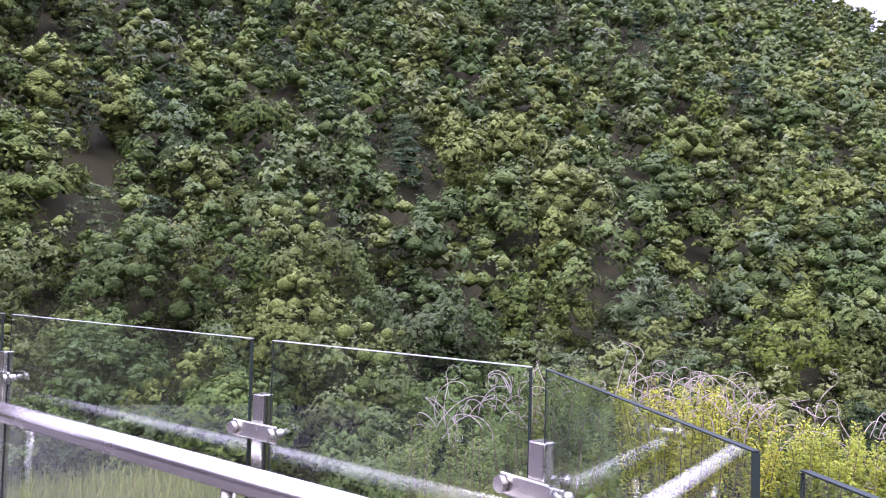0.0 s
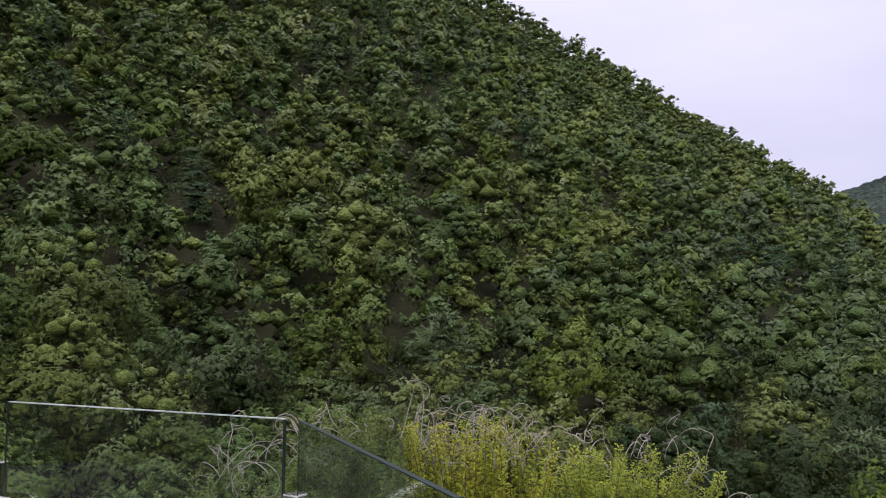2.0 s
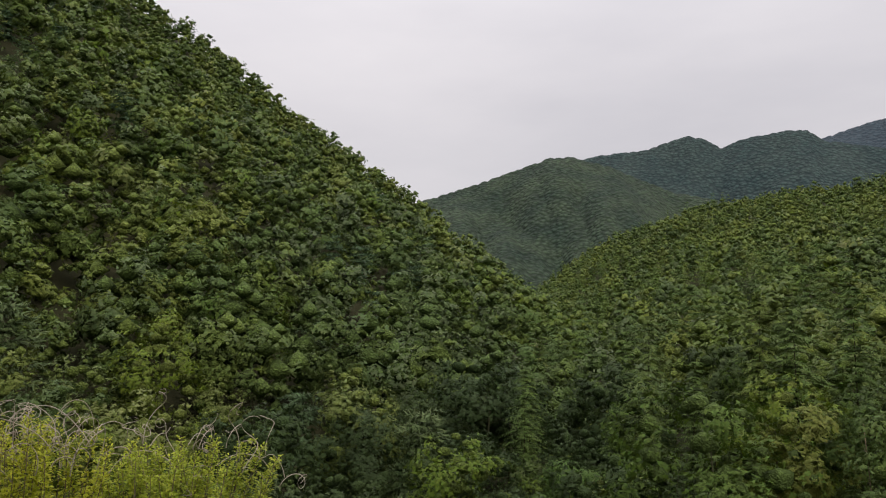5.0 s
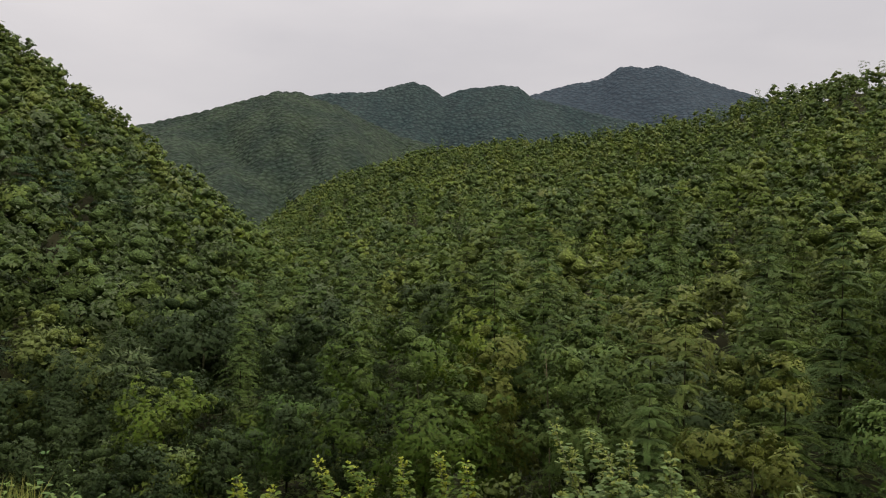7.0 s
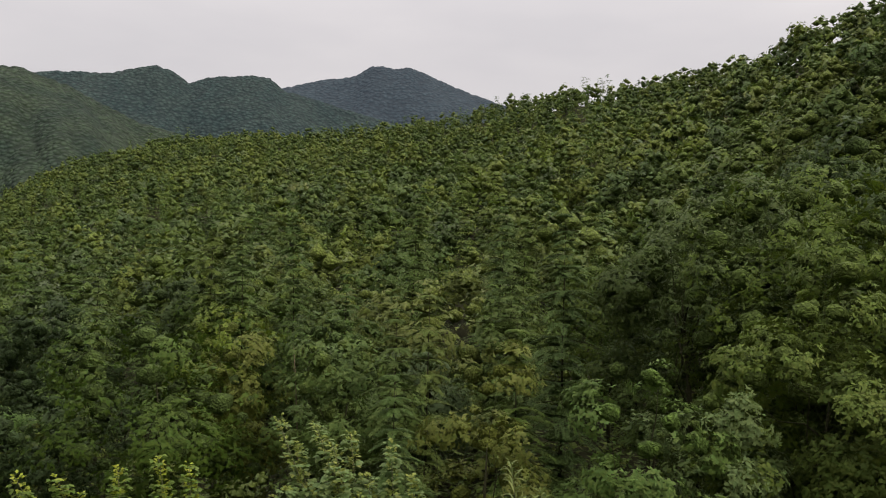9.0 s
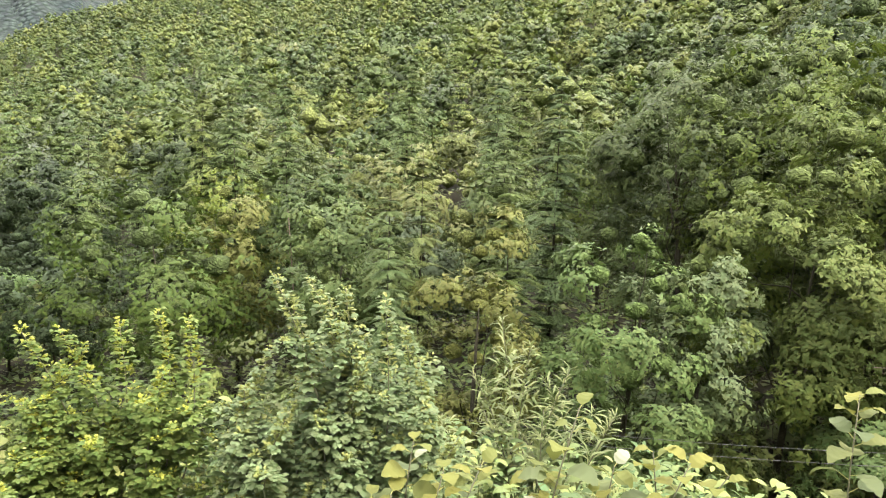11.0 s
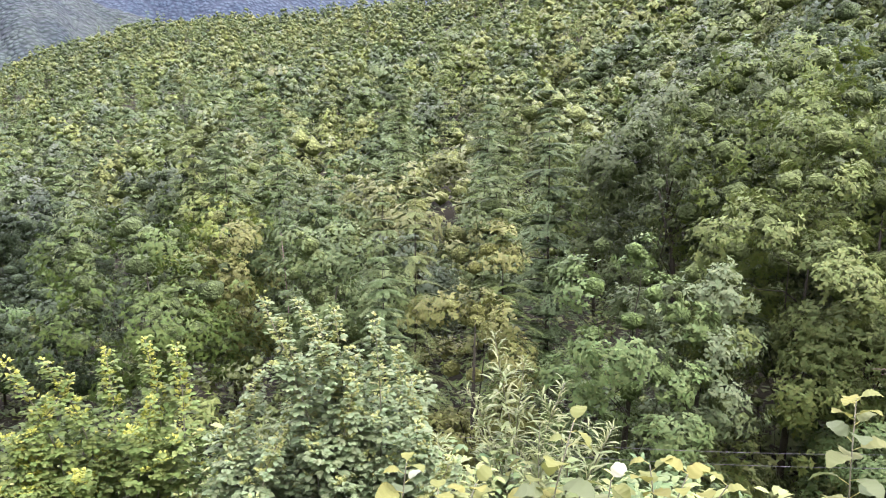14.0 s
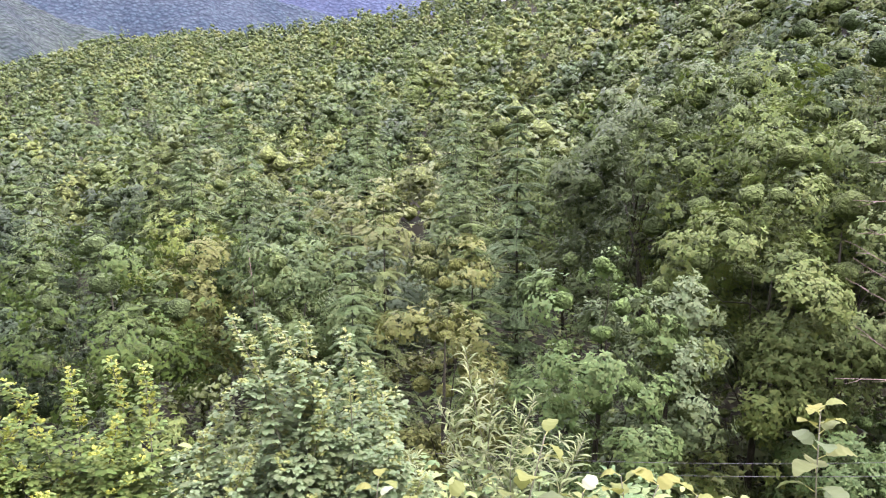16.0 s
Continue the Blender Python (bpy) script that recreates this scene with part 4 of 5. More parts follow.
for q in (Pm, P0, P1, P2 - D1 * 0.08):
    p = q + inward * 0.115
    part("leg", mesh_from("leg", *tube([(p.x, p.y, 0), (p.x, p.y, RAIL_TOP - 0.05)], 0.0215, 16), M_STEEL, smooth=True), None, rail)

deck = new("terrace_floor", mesh_from("terrace_floor", *(lambda q: ([(*p.xy, z) for z in (0.0, -0.5) for p in q],
           [tuple(range(len(q))), tuple(range(2 * len(q) - 1, len(q) - 1, -1))] + [(i, i + len(q), (i + 1) % len(q) + len(q), (i + 1) % len(q)) for i in range(len(q))]))(
           [Pm - D1 * 2 - inward * 0.08, P2 - inward * 0.1 + D1 * 0.1, P4 + D2 * 1.5 + Vector((0.1, 0, 0)), Vector((1.0, -7, 0)), Vector((-7, -7, 0)), Vector((-8, 4, 0))]), M_DECK))
tagged(deck, "grey concrete terrace floor", "terrace", kind="structure")

# the house behind, plain
back = Vector((-0.3, 2.2, 0)) + inward * 6.2
bm = block(12, 0.25, 3.4, 0.01)
me = bpy.data.meshes.new("wall_house")
bm.to_mesh(me)
bm.free()
M_WALL = surface_material("dark_timber", (0.022, 0.017, 0.013), (0.05, 0.04, 0.03), 0.8, 1.2, bump=0.3)
me.materials.append(M_WALL)
house = new("wall_house", me)
house.matrix_basis = pose(back.x, back.y, 1.7, 0, 0, yaw_of(D1))
tagged(house, "plain dark timber house wall behind the terrace", "wall", kind="structure")

# ---------------------------------------------------------------- plants by the terrace
def stem_line(rng, base, tip, bow=0.08, steps=6):
    b, t = np.array(base, float), np.array(tip, float)
    side = rng.normal(size=3) * bow
    side[2] = 0
    return [tuple(b + (t - b) * u + side * math.sin(math.pi * u)) for u in np.linspace(0, 1, steps)]


def along_line(line, u):
    k = np.clip(u * (len(line) - 1), 0, len(line) - 1.001)
    i = k.astype(int)
    p = np.array(line)
    return p[i] + (p[i + 1] - p[i]) * (k - i)[:, None], p[i + 1] - p[i]


def leafy_stem(rng, line, count, length, width, u0, leaflets=3, reach=0.05, rise_up=0.25, taper=0.5, tilt=0.05):
    """Leaves set round a stem: base, along, normal, length, width."""
    u = u0 + (1 - u0) * rng.uniform(0, 1.0, count) ** 0.75
    p, d = along_line(line, u)
    a = rng.uniform(0, 2 * math.pi, count)
    out = np.stack([np.cos(a), np.sin(a), rng.uniform(-0.1, rise_up, count)], 1)
    sc = 1 - taper * np.clip((u - 0.6) / 0.4, 0, 1)
    base = p + out * (reach * sc)[:, None]
    B, A, N, L = [], [], [], []
    for k in range(leaflets):
        turn = (k - (leaflets - 1) / 2) * 1.1
        al = out + np.stack([-np.sin(a), np.cos(a), np.zeros(count)], 1) * turn + rng.normal(size=(count, 3)) * 0.22 + [0, 0, tilt]
        B.append(base), A.append(al), N.append(np.tile((0, 0, 1.0), (count, 1)) + out * 0.25 + rng.normal(size=(count, 3)) * 0.2)
        L.append(length * sc * rng.uniform(0.7, 1.2, count))
    L = np.concatenate(L)
    return np.concatenate(B), np.concatenate(A), np.concatenate(N), L, L * width


def shrub(name, label, tips, foot, rng, leaf, width, per, material, young, leaflets=3, reach=0.05, fill=8, twigs=4, bow=0.1, rise_up=0.25):
    """Upright stems from one foot to their tips, twigs on them, leaves and paler young leaves."""
    top = new(name)
    g = float(ground_z(foot[0], foot[1]))
    top.matrix_basis = pose(foot[0], foot[1], g)
    tagged(top, label, "shrub")
    o = np.array((foot[0], foot[1], g))
    ends = [np.array(t) - o for t in tips]
    for _ in range(fill):
        e = ends[int(rng.integers(len(tips)))]
        ends.append(np.array((e[0] + rng.normal() * 0.15, e[1] + rng.normal() * 0.15, e[2] * rng.uniform(0.5, 0.85))))
    old, fresh_l = [], []
    for e in ends:
        root = (e[0] * 0.45 + rng.normal() * 0.05, e[1] * 0.45 + rng.normal() * 0.05, -0.05)
        line = stem_line(rng, root, e, bow)
        part("stem", mesh_from("stem", *tube(line, np.linspace(0.0055, 0.0015, len(line)), 5), M_GREENSTEM, smooth=True), None, top)
        old.append(leafy_stem(rng, line, per, leaf, width, 0.12, leaflets, reach, rise_up, tilt=-0.1 if leaflets > 1 else 0.05))
        fresh_l.append(leafy_stem(rng, line, max(8, per // 2), leaf * 0.8, width * 0.8, 0.74, leaflets, reach * 0.5, 1.5))
        for _ in range(twigs):
            u = np.array([rng.uniform(0.25, 0.72)])
            p, d = along_line(line, u)
            a = rng.uniform(0, 2 * math.pi)
            end = p[0] + np.array((math.cos(a), math.sin(a), rng.uniform(0.9, 1.9))) * rng.uniform(0.06, 0.17)
            tw = stem_line(rng, p[0], end, 0.02, 4)
            old.append(leafy_stem(rng, tw, per // 4, leaf * 0.9, width, 0.2, leaflets, reach, tilt=-0.1 if leaflets > 1 else 0.05))
            fresh_l.append(leafy_stem(rng, tw, max(4, per // 12), leaf * 0.7, width * 0.8, 0.72, leaflets, reach * 0.45, 1.7))
    for nm, sets, mat in (("foliage", old, material), ("young_leaves", fresh_l, young)):
        B, A, N, L, W = (np.concatenate(q) for q in zip(*sets))
        part(nm, array_mesh(nm, *ovals(B, A, N, L, W), mat), None, top)
    return top


M_GREENSTEM = surface_material("green_stem", (0.07, 0.085, 0.03), (0.13, 0.13, 0.05), 0.75, 8.0, bump=0.2)
M_TWIG = surface_material("reddish_twig", (0.085, 0.065, 0.035), (0.16, 0.12, 0.065), 0.8, 8.0, bump=0.3)
M_YOUNG = leaf_material("pale_young_leaves", (0.24, 0.29, 0.07), (0.27, 0.31, 0.075), (0.31, 0.34, 0.08), gloss=0.5, through_light=0.4)
M_TIP = leaf_material("yellow_green_tips", (0.27, 0.33, 0.04), (0.31, 0.35, 0.04), (0.36, 0.37, 0.04), gloss=0.5, through_light=0.4)
M_LESP2 = leaf_material("green_clover_leaves", (0.115, 0.180, 0.034), (0.135, 0.198, 0.037), (0.155, 0.21, 0.04), gloss=0.6, through_light=0.45)
rs = np.random.default_rng(17)
shrub("bush_clover", "leafy green bush clover with pale yellow tips", [(3.23, 1.51, 0.62), (3.31, 1.39, 0.61), (3.44, 1.2, 0.62), (3.51, 1.06, 0.67), (3.57, 0.95, 0.62), (3.38, 1.3, 0.53), (3.12, 1.66, 0.5), (3.05, 1.8, 0.55)],
      (3.4, 1.35), rs, 0.041, 0.74, 125, M_LESP2, M_TIP, fill=14, twigs=6)
shrub("bush_clover", "tall grey-green bush clover with silvery budding tips", [(3.43, 0.51, 0.87), (3.48, 0.37, 0.85), (3.52, 0.23, 0.80), (3.56, 0.07, 0.76), (3.46, 0.44, 0.76), (3.5, 0.3, 0.76), (3.58, -0.08, 0.50), (3.39, 0.62, 0.39), (3.5, 0.29, 0.65), (3.54, 0.15, 0.60), (3.47, 0.4, 0.56)],
      (3.52, 0.25), rs, 0.042, 0.70, 125, M_LESP, M_YOUNG, fill=18, twigs=6)
M_WTIP = leaf_material("pale_narrow_tips", (0.145, 0.185, 0.055), (0.165, 0.205, 0.06), (0.185, 0.22, 0.068), gloss=0.55)
M_WILLOW = leaf_material("narrow_grey_leaves", (0.115, 0.16, 0.048), (0.14, 0.185, 0.054), (0.165, 0.205, 0.06), gloss=0.5, through_light=0.35)
shrub("willow_herb", "tall weed with narrow pale willow-like leaves", [(4.42, -0.38, 0.50), (4.42, -0.54, 0.36), (4.41, -0.23, 0.2), (4.42, -0.75, 0.25), (4.4, -1.0, 0.03), (4.42, -0.62, 0.18)],
      (4.42, -0.6), rs, 0.125, 0.15, 55, M_WILLOW, M_WTIP, leaflets=1, reach=0.006, fill=5, twigs=3, rise_up=1.0)

for px, py in ((5.4, -2.2), (5.7, -2.9), (5.2, -3.3)):
    gz = float(ground_z(px, py))
    shrub("bank_shrub", "low fine-leaved green shrub on the bank", [(px + rs.normal() * 0.3, py + rs.normal() * 0.3, gz + rs.uniform(0.3, 0.55)) for _ in range(6)],
          (px, py), rs, 0.035, 0.5, 45, M_LESP2, M_YOUNG, leaflets=3, reach=0.03, fill=5, twigs=3)


def big_leaf_mesh(rng, lobe):
    """A broad pointed blade folded on its midrib, with a wavy outline."""
    us = np.linspace(0, 1, 17)
    mid = [(0, u, 0.10 * math.sin(math.pi * u) - 0.20 * u * u) for u in us]
    left, right = [], []
    for i, u in enumerate(us):
        w = 0.40 * math.sin(math.pi * min(1, u ** 0.8 * 0.96 + 0.04)) ** 0.8 * (1 + lobe * math.sin(u * 11)) * (1 if u < 0.97 else 0.1)
        w *= 0.955 if i % 2 else 1.03
        z = 0.10 * math.sin(math.pi * u) - 0.20 * u * u + 0.20 * w + (0.016 if i % 4 < 2 else -0.010) + rng.normal() * 0.006
        left.append((-w, u + 0.10 * w, z)), right.append((w, u + 0.10 * w, z - 0.02))
    v = mid + left + right
    n = len(us)
    f = [(i, i + 1, n + i + 1, n + i) for i in range(n - 1)] + [(i + 1, i, 2 * n + i, 2 * n + i + 1) for i in range(n - 1)]
    return mesh_from("leaf", v, f, M_BIG, smooth=True)


BIG_LEAVES = [big_leaf_mesh(rs, l) for l in (0.0, 0.10, 0.22, 0.16)]
PALE = [m.copy() for m in BIG_LEAVES[:2]]
M_PALE = leaf_material("pale_leaf_backs", (0.19, 0.23, 0.11), (0.21, 0.25, 0.12), (0.23, 0.265, 0.135), gloss=0.6)
GOLD = [m.copy() for m in BIG_LEAVES]
M_GOLD = leaf_material("yellow_green_top_leaves", (0.11, 0.148, 0.028), (0.128, 0.160, 0.028), (0.150, 0.172, 0.028), gloss=0.65, through_light=0.4)
for m in GOLD:
    m.materials[0] = M_GOLD
for m in PALE:
    m.materials[0] = M_PALE


def big_leaf_plant(label, foot, tips, rng, size, per, flat=0.0):
    top = new("broadleaf_sapling")
    g = float(ground_z(*foot))
    top.matrix_basis = pose(*foot, g)
    tagged(top, label, "sapling", "saplings by the terrace")
    for tip in tips:
        e = np.array(tip) - np.array((*foot, g))
        line = stem_line(rng, (rng.normal() * 0.04, rng.normal() * 0.04, -0.05), e, 0.05)
        stem = part("stem", mesh_from("stem", *tube(line, np.linspace(0.0055, 0.002, len(line)), 6), M_GREENSTEM, smooth=True), None, top)
        for i in range(per):
            u = np.array([1 - 0.6 * ((per - 1 - i + rng.uniform(0, 0.6)) / per) ** 1.3])
            p, d = along_line(line, np.clip(u, 0, 0.999))
            a = i * 2.4 + rng.uniform(-0.4, 0.4)
            reach = 0.07 * (1.25 - u[0])
            q = p[0] + np.array((math.cos(a), math.sin(a), 0.5)) * reach
            L = size * rng.uniform(0.75, 1.2) * (1.0 - 0.4 * max(0.0, float(u[0]) - 0.8) / 0.2)
            tilt = rng.uniform(-45 + 30 * flat, 15 - 8 * flat) + (25 if u[0] > 0.85 else 0)
            ob = part("leaf", (PALE[i % 2] if rng.random() < 0.02 else (GOLD if u[0] > (0.93 if flat else 0.84) or rng.random() < (0.0 if flat else 0.15) else BIG_LEAVES)[int(rng.integers(4))]), None, stem)
            ob.matrix_basis = Matrix.Translation(q) @ pose(0, 0, 0, 0, 0, math.degrees(a) - 90) @ pose(0, 0, 0, tilt, rng.normal() * 14, 0) @ Matrix.Scale(L, 4)
            part("petiole", mesh_from("petiole", *tube([tuple(p[0]), tuple(q)], [0.0018, 0.0015], 4), M_YOUNG), None, stem)


big_leaf_plant("sapling with broad yellow-green pointed leaves", (3.0, -0.25), [(2.99, -0.16, 0.38), (3.0, -0.27, 0.28), (3.03, -0.40, 0.30), (2.94, -0.02, 0.18), (2.9, -0.10, 0.22), (2.92, -0.33, 0.16), (2.88, -0.46, 0.20)], rs, 0.108, 14)
big_leaf_plant("sapling with broad light green leaves on an upright stem", (3.05, -0.7), [(3.02, -0.73, 0.54), (3.04, -0.58, 0.30), (3.02, -0.86, 0.34), (2.92, -0.62, 0.22), (2.9, -0.78, 0.28)], rs, 0.105, 14)
big_leaf_plant("sapling with drooping yellow-green leaves, one of them pale", (3.0, -1.05), [(2.98, -0.98, 0.42), (2.96, -1.10, 0.40), (2.93, -1.22, 0.38), (2.9, -1.04, 0.28)], rs, 0.11, 12)
big_leaf_plant("slim upright sapling with large grey-green leaves", (3.2, -1.72), [(3.2, -1.70, 0.60)], rs, 0.098, 24, 1.0)


# ---------------------------------------------------------------- yellow bushes and dry vines on the bank
def yellow_bush(label, tops, rng, material, per=230, leaf=0.056):
    c = np.mean(np.array(tops), 0)
    top = new("yellow_bush")
    g = float(ground_z(c[0], c[1]))
    top.matrix_basis = pose(c[0], c[1], g)
    tagged(top, label, "bush", "yellow bushes on the bank")
    sets = []
    o = np.array((c[0], c[1], g))
    for t in tops:
        for k in range(9):
            e = np.array(t) - o + np.array((rng.normal() * 0.22, rng.normal() * 0.35, -abs(rng.normal()) * 0.22 * (k > 0)))
            root = (e[0] * 0.7, e[1] * 0.5, -0.05)
            line = stem_line(rng, root, e, 0.06)
            part("stem", mesh_from("stem", *tube(line, np.linspace(0.010, 0.003, len(line)), 4), M_TWIG), None, top)
            sets.append(leafy_stem(rng, line, per, leaf, 0.5, 0.25, 1, 0.05, 0.9, 0.3))
    B, A, N, L, W = (np.concatenate(q) for q in zip(*sets))
    part("foliage", array_mesh("foliage", *ovals(B, A, N, L, W), material), None, top)


M_YG = leaf_material("green_yellow_leaves", (0.12, 0.17, 0.035), (0.15, 0.19, 0.032), (0.19, 0.22, 0.03), through_light=0.4)
yellow_bush("yellow-green bush tangled with dry vines", [(0.7, 9.1, 0.15), (1.0, 9.06, 0.38), (1.31, 9.04, 0.58), (1.6, 9.0, 0.5), (1.85, 8.97, 0.58)], rs, M_YG)
yellow_bush("bright yellow bush below the dry vines", [(2.2, 8.87, 0.42), (2.6, 8.8, 0.50), (2.85, 8.7, 0.46), (3.1, 8.66, 0.46), (3.44, 8.53, 0.3)], rs, M_YELLOW)
yellow_bush("dense bright yellow bush with upright sprigs", [(3.7, 8.4, 0.1), (3.95, 8.34, 0.08), (4.25, 8.17, 0.12), (4.45, 8.1, 0.10), (4.68, 7.99, 0.14), (5.0, 7.80, 0.16)], rs, M_YELLOW)
yellow_bush("green bush on the grassy bank", [(-0.2, 8.6, -0.1), (0.3, 8.3, 0.0)], rs, M_YG)


def vine_tangle(label, x0, x1, count, rng):
    top = new("dry_vine_tangle")
    cx, cy = (x0 + x1) / 2, 8.6
    g = float(ground_z(cx, cy))
    top.matrix_basis = pose(cx, cy, g)
    tagged(top, label, "vines", "dry vines on the bushes")
    for i in range(count):
        x = rng.uniform(x0, x1)
        y = 9.1 - 0.22 * max(0, x - 1.5) + rng.normal() * 0.25
        z0 = 0.45 - 0.14 * max(0, x - 3.0) - 0.3 * max(0, 0.8 - x)
        a, turn = rng.uniform(0, 2 * math.pi), rng.choice((-1, 1)) * rng.uniform(0.45, 0.9)
        p, d = np.array((x - cx, y - cy, z0 - g - rng.uniform(0.15, 0.6))), np.array((math.cos(a) * 0.5, math.sin(a) * 0.25, 1.0))
        line, stepl = [tuple(p)], rng.uniform(0.03, 0.065)
        axis = np.array((math.sin(a) * 0.3, 1.0, rng.normal() * 0.3))
        axis /= np.linalg.norm(axis)
        for k in range(18):
            turn += rng.normal() * 0.10
            axis = axis + rng.normal(size=3) * 0.25
            axis /= np.linalg.norm(axis)
            ang = turn * (0.2 + k / 16)
            d = d * math.cos(ang) + np.cross(axis, d) * math.sin(ang)
            d /= np.linalg.norm(d)
            p = p + d * stepl * (1.2 if k < 4 else 1.0)
            line.append(tuple(p))
        part("vine", mesh_from("vine", *tube(line, np.linspace(0.0062, 0.0028, len(line)), 4), M_VINE, smooth=True), None, top)


vine_tangle("loose curling dry grey vines over the bush", 0.0, 2.0, 36, rs)
vine_tangle("dense tangle of dry grey vines heaped on the bush", 2.2, 3.5, 64, rs)
vine_tangle("curling dry grey vines over the yellow bush", 3.3, 5.6, 34, rs)


# ---------------------------------------------------------------- grass and weeds on the bank
def bank_growth():
    rng = np.random.default_rng(41)
    n = 94000
    az, r = np.radians(rng.uniform(-50, 128, n)), np.sqrt(rng.uniform(2.0 ** 2, 15.0 ** 2, n))
    lawn = np.arange(n) < 36000
    az, r = np.where(lawn, np.radians(rng.uniform(-40, 8, n)), az), np.where(lawn, rng.uniform(4.0, 11.5, n), r)
    x, y = r * np.sin(az), r * np.cos(az)
    ok = ~((x < 0.9) & (y < 2.2)) & ~((x < 0.4) & (y < 1.9 - 0.8 * (x - 0.3) + 0.3))
    bare = smooth_noise(x, y, 0.9, 1.0) > 0.75
    x, y = x[ok & ~bare], y[ok & ~bare]
    n = len(x)
    base = np.stack([x, y, ground_z(x, y) - 0.02], 1)
    patch = np.clip(0.5 + 0.5 * smooth_noise(x, y, 1.3, 4.0), 0, 1)
    along = np.stack([rng.normal(size=n) * 0.35, rng.normal(size=n) * 0.35, np.ones(n)], 1)
    L = rng.uniform(0.16, 0.42, n) * (0.6 + 0.8 * patch)
    v, f = slips(base, along, unit(rng, n), L, rng.uniform(0.008, 0.018, n))
    me = array_mesh("bank_grass", v, f, M_GRASS, np.repeat(np.clip(patch * 0.7 + rng.uniform(-0.2, 0.4, n), 0, 1), 3))
    tagged(new("bank_grass", me), "rough yellow-green grass on the bank", "grass", kind="stuff")
    # weeds: short leafy stems
    m, per = 2500, 12
    az, r = np.radians(rng.uniform(-48, 128, m)), np.sqrt(rng.uniform(3.0 ** 2, 15.5 ** 2, m))
    x, y = r * np.sin(az), r * np.cos(az)
    near = rng.random(m) < 0.3
    x, y = np.where(near, rng.uniform(2.4, 6.5, m), x), np.where(near, rng.uniform(-3.2, 2.6, m), y)
    keep = ~((x < 1.0) & (y < 2.6)) & ((smooth_noise(x, y, 2.1, 6.0) > -0.5) | (x > 2.4)) & ((x > 0.8) | (np.hypot(x, y) > 11) | (rng.random(m) < 0.06))
    x, y = x[keep], y[keep]
    m = len(x)
    h = rng.uniform(0.2, 0.62, m) * np.clip(0.7 + np.hypot(x, y) * 0.04, 0.7, 1.3)
    o = np.repeat(np.stack([x, y, ground_z(x, y)], 1), per, 0)
    u = rng.uniform(0.15, 1, m * per)
    a = rng.uniform(0, 2 * math.pi, m * per)
    out_w = np.stack([np.cos(a), np.sin(a), rng.uniform(-0.1, 0.6, m * per)], 1)
    H = np.repeat(h, per)
    base = o + np.stack([np.zeros(m * per), np.zeros(m * per), H * u], 1) + out_w * 0.02
    L = H * rng.uniform(0.16, 0.34, m * per) * (1.15 - 0.6 * u)
    v, f = ovals(base, out_w, np.array((0, 0, 1.0)) + unit(rng, m * per) * 0.4, L, L * np.repeat(rng.uniform(0.25, 0.6, m), per))
    me = array_mesh("bank_weeds", v, f, M_WEED, np.repeat(np.repeat(rng.random(m), per), 6))
    tagged(new("bank_weeds", me), "leafy green weeds on the bank", "weeds", kind="stuff")


def undergrowth():
    """Low leafy growth over the forest floor."""
    rng = np.random.default_rng(43)
    n = 90000
    az, r = np.radians(rng.uniform(-34, 119, n)), 13.5 + 47 * rng.random(n) ** 1.1
    x, y = r * np.sin(az), r * np.cos(az)
    tuft = np.clip(0.6 + 0.5 * smooth_noise(x, y, 0.8, 3.0), 0.05, 1.2)
    base = np.stack([x, y, ground_z(x, y) + tuft * rng.uniform(0.0, 0.9, n)], 1)
    along = np.stack([rng.normal(size=n), rng.normal(size=n), rng.uniform(-0.3, 0.5, n)], 1)
    L = rng.uniform(0.16, 0.34, n) * (0.7 + r / 70)
    v, f = slips(base, along, np.array((0, -0.2, 1.0)) + unit(rng, n) * 0.5, L, L * rng.uniform(0.45, 0.7, n))
    patch = np.clip(0.5 + 0.4 * smooth_noise(x, y, 3.0, 4.0) + rng.normal(size=n) * 0.15, 0, 1)
    me = array_mesh("undergrowth", v, f, M_OAK_FAR, np.repeat(patch, 3))
    tagged(new("undergrowth", me), "low leafy undergrowth on the forest floor", "undergrowth", kind="stuff")


undergrowth()
M_WEED = leaf_material("weed_leaves", (0.085, 0.145, 0.04), (0.14, 0.20, 0.05), (0.22, 0.26, 0.06), source="plant", through_light=0.35)
bank_growth()


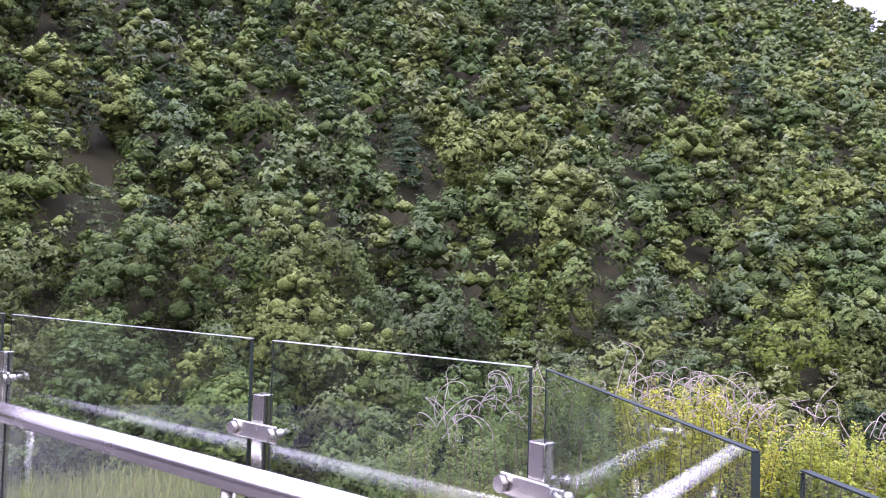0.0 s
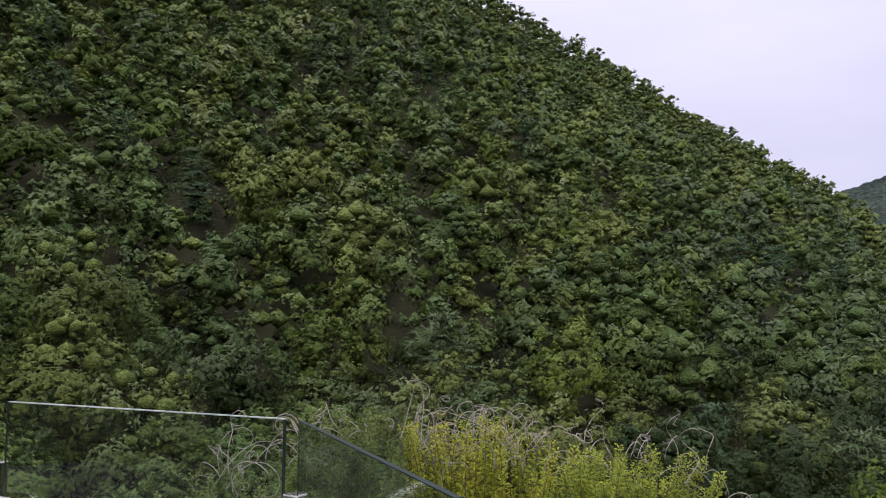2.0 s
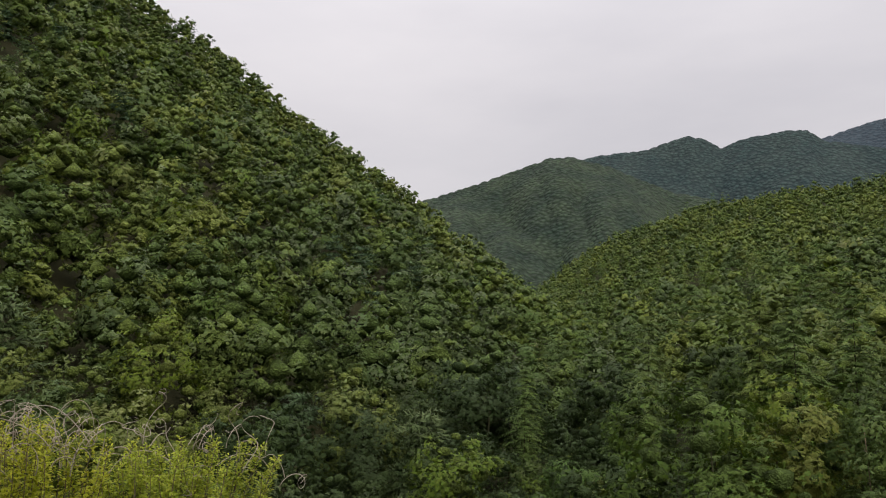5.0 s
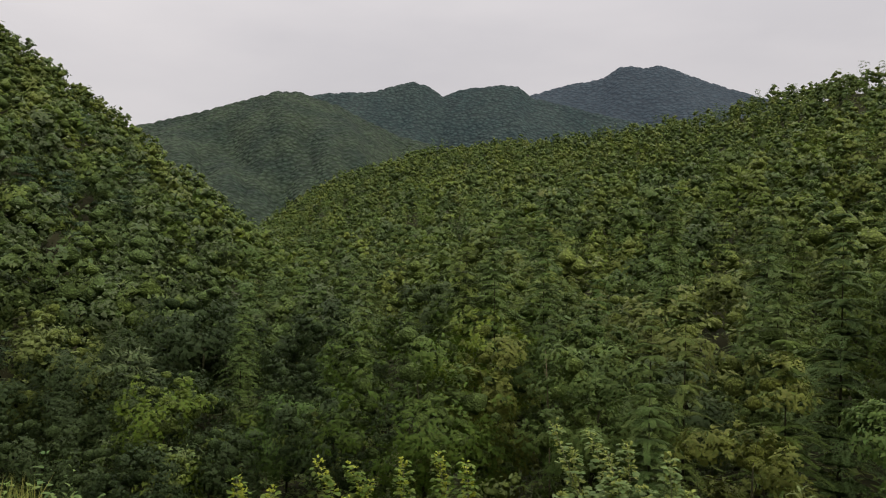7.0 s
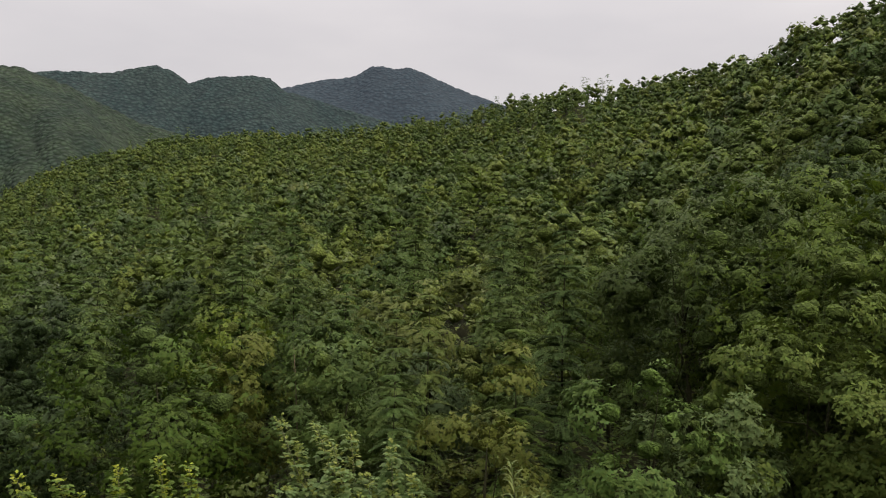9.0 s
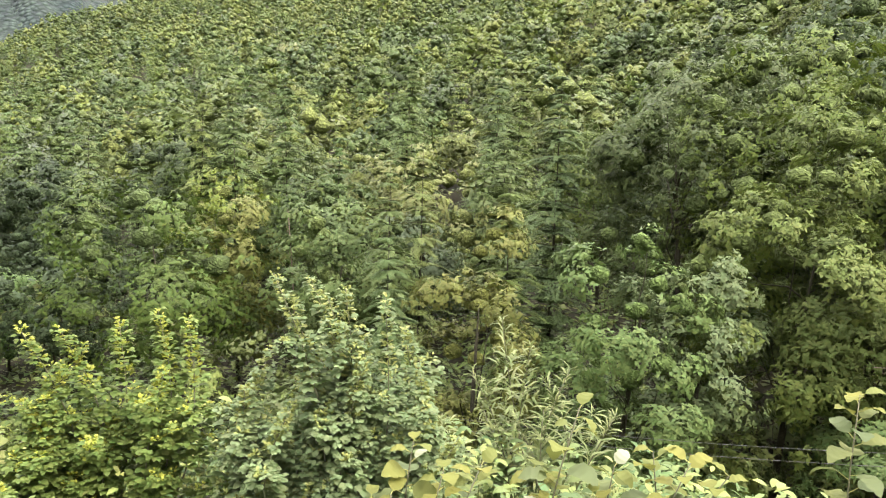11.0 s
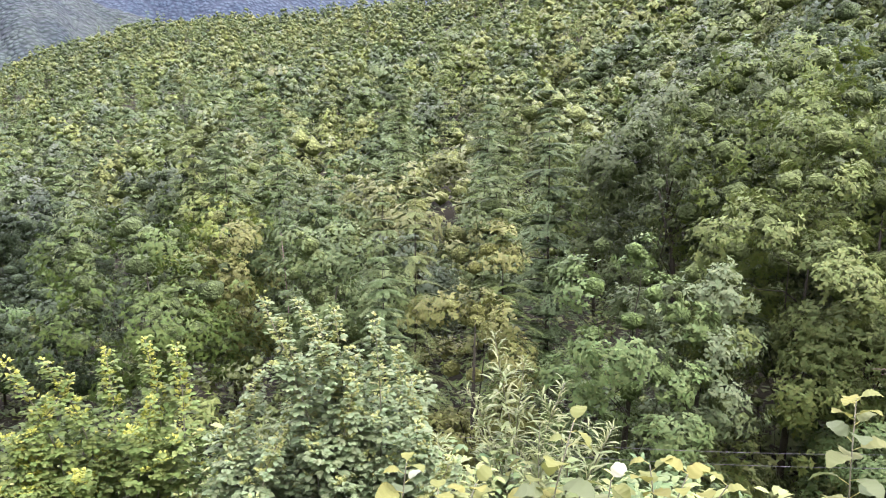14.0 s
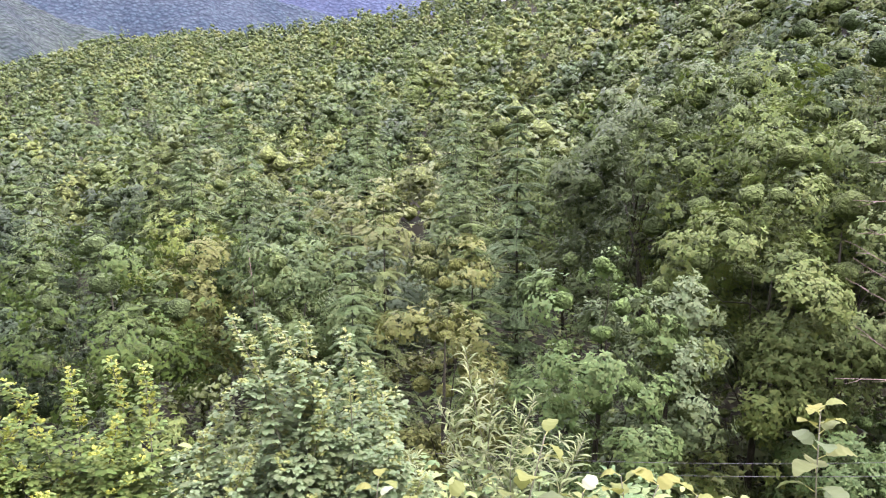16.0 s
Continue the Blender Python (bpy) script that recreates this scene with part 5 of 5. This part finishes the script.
# ---------------------------------------------------------------- a dead tree at the wood's edge
def dead_tree(x, y, rng):
    g = float(ground_z(x, y))
    top = new("dead_tree")
    top.matrix_basis = pose(x, y, g)
    tagged(top, "bare grey dead tree with long arching twigs", "tree")
    h = 2.6 - g
    part("trunk", mesh_from("trunk", *tube([(0, 0, -0.3), (0.05, 0.04, h * 0.5), (0.0, 0.12, h)], [0.085, 0.06, 0.02], 8), M_TWIG, smooth=True), None, top)
    for z, reach, drop in ((0.75, 1.35, 0.1), (0.2, 1.25, 0.05), (-0.3, 1.45, -0.25), (-0.6, 1.3, -0.3), (-0.95, 1.4, -0.25), (-1.8, 1.2, -0.1), (-2.3, 1.5, 0.15), (1.4, 1.1, 0.3)):
        line = []
        for k in range(8):
            u = k / 7
            line.append((0.15 * u + rng.normal() * 0.012, 0.05 + reach * u, z - g - 0.55 * (1 - u) ** 2 * (drop < 0) + 0.4 * u * u * (drop < 0) + rng.normal() * 0.012))
        branch = part("branch", mesh_from("branch", *tube(line, np.linspace(0.014, 0.004, 8), 5), M_TWIG, smooth=True), None, top)
        for k in (3, 5):
            p = np.array(line[k])
            q = p + np.array((rng.normal() * 0.1, 0.3, rng.uniform(-0.2, 0.25)))
            part("twig", mesh_from("twig", *tube(stem_line(rng, p, q, 0.04, 5), np.linspace(0.006, 0.002, 5), 4), M_TWIG), None, branch)


dead_tree(13.9, -7.75, rs)


def bare_stem(x, y, top_z, rng):
    """A single thin leafless stem before the wood."""
    g = float(ground_z(x, y))
    ob = new("bare_stem")
    ob.matrix_basis = pose(x, y, g)
    tagged(ob, "thin bare brown stem standing before the trees", "stem")
    h = top_z - g
    line = [(0.10 * math.sin(2.2 * u), 0.30 * u * u, h * u) for u in np.linspace(0, 1, 9)]
    part("shaft", mesh_from("shaft", *tube(line, np.linspace(0.030, 0.012, 9), 6), M_TWIG, smooth=True), None, ob)
    for k in (6, 7):
        p = np.array(line[k])
        part("twig", mesh_from("twig", *tube(stem_line(rng, p, p + [0.05, 0.15, 0.35], 0.03, 5), np.linspace(0.008, 0.003, 5), 4), M_TWIG), None, ob)


bare_stem(25.6, 7.75, -1.4, rs)

# ---------------------------------------------------------------- cables across the valley
def cable(a, b, sag, label):
    a, b = Vector(a), Vector(b)
    pts_c = [tuple(a + (b - a) * u + Vector((0, 0, -sag * 4 * u * (1 - u)))) for u in np.linspace(0, 1, 25)]
    ob = new("cable", mesh_from("cable", *tube(pts_c, 0.0036, 6), M_CABLE, smooth=True))
    tagged(ob, label, "cable", "cables across the valley")


M_CABLE = surface_material("cable_sheath", (0.04, 0.045, 0.028), (0.085, 0.09, 0.06), 0.6, 5.0, bump=0.1)
CABLES = [((16.1, 1.0, -4.6), (13.0, -12.0, -3.0)), ((16.0, 1.0, -4.8), (13.0, -12.0, -3.25))]
for i, (a, b) in enumerate(CABLES):
    cable(a, b, 0.25, "thin grey overhead cable before the trees")
cable((-13.0, 9.7, 2.9), (1.5, 15.6, -3.2), 0.1, "thin grey overhead cable sloping across the valley")
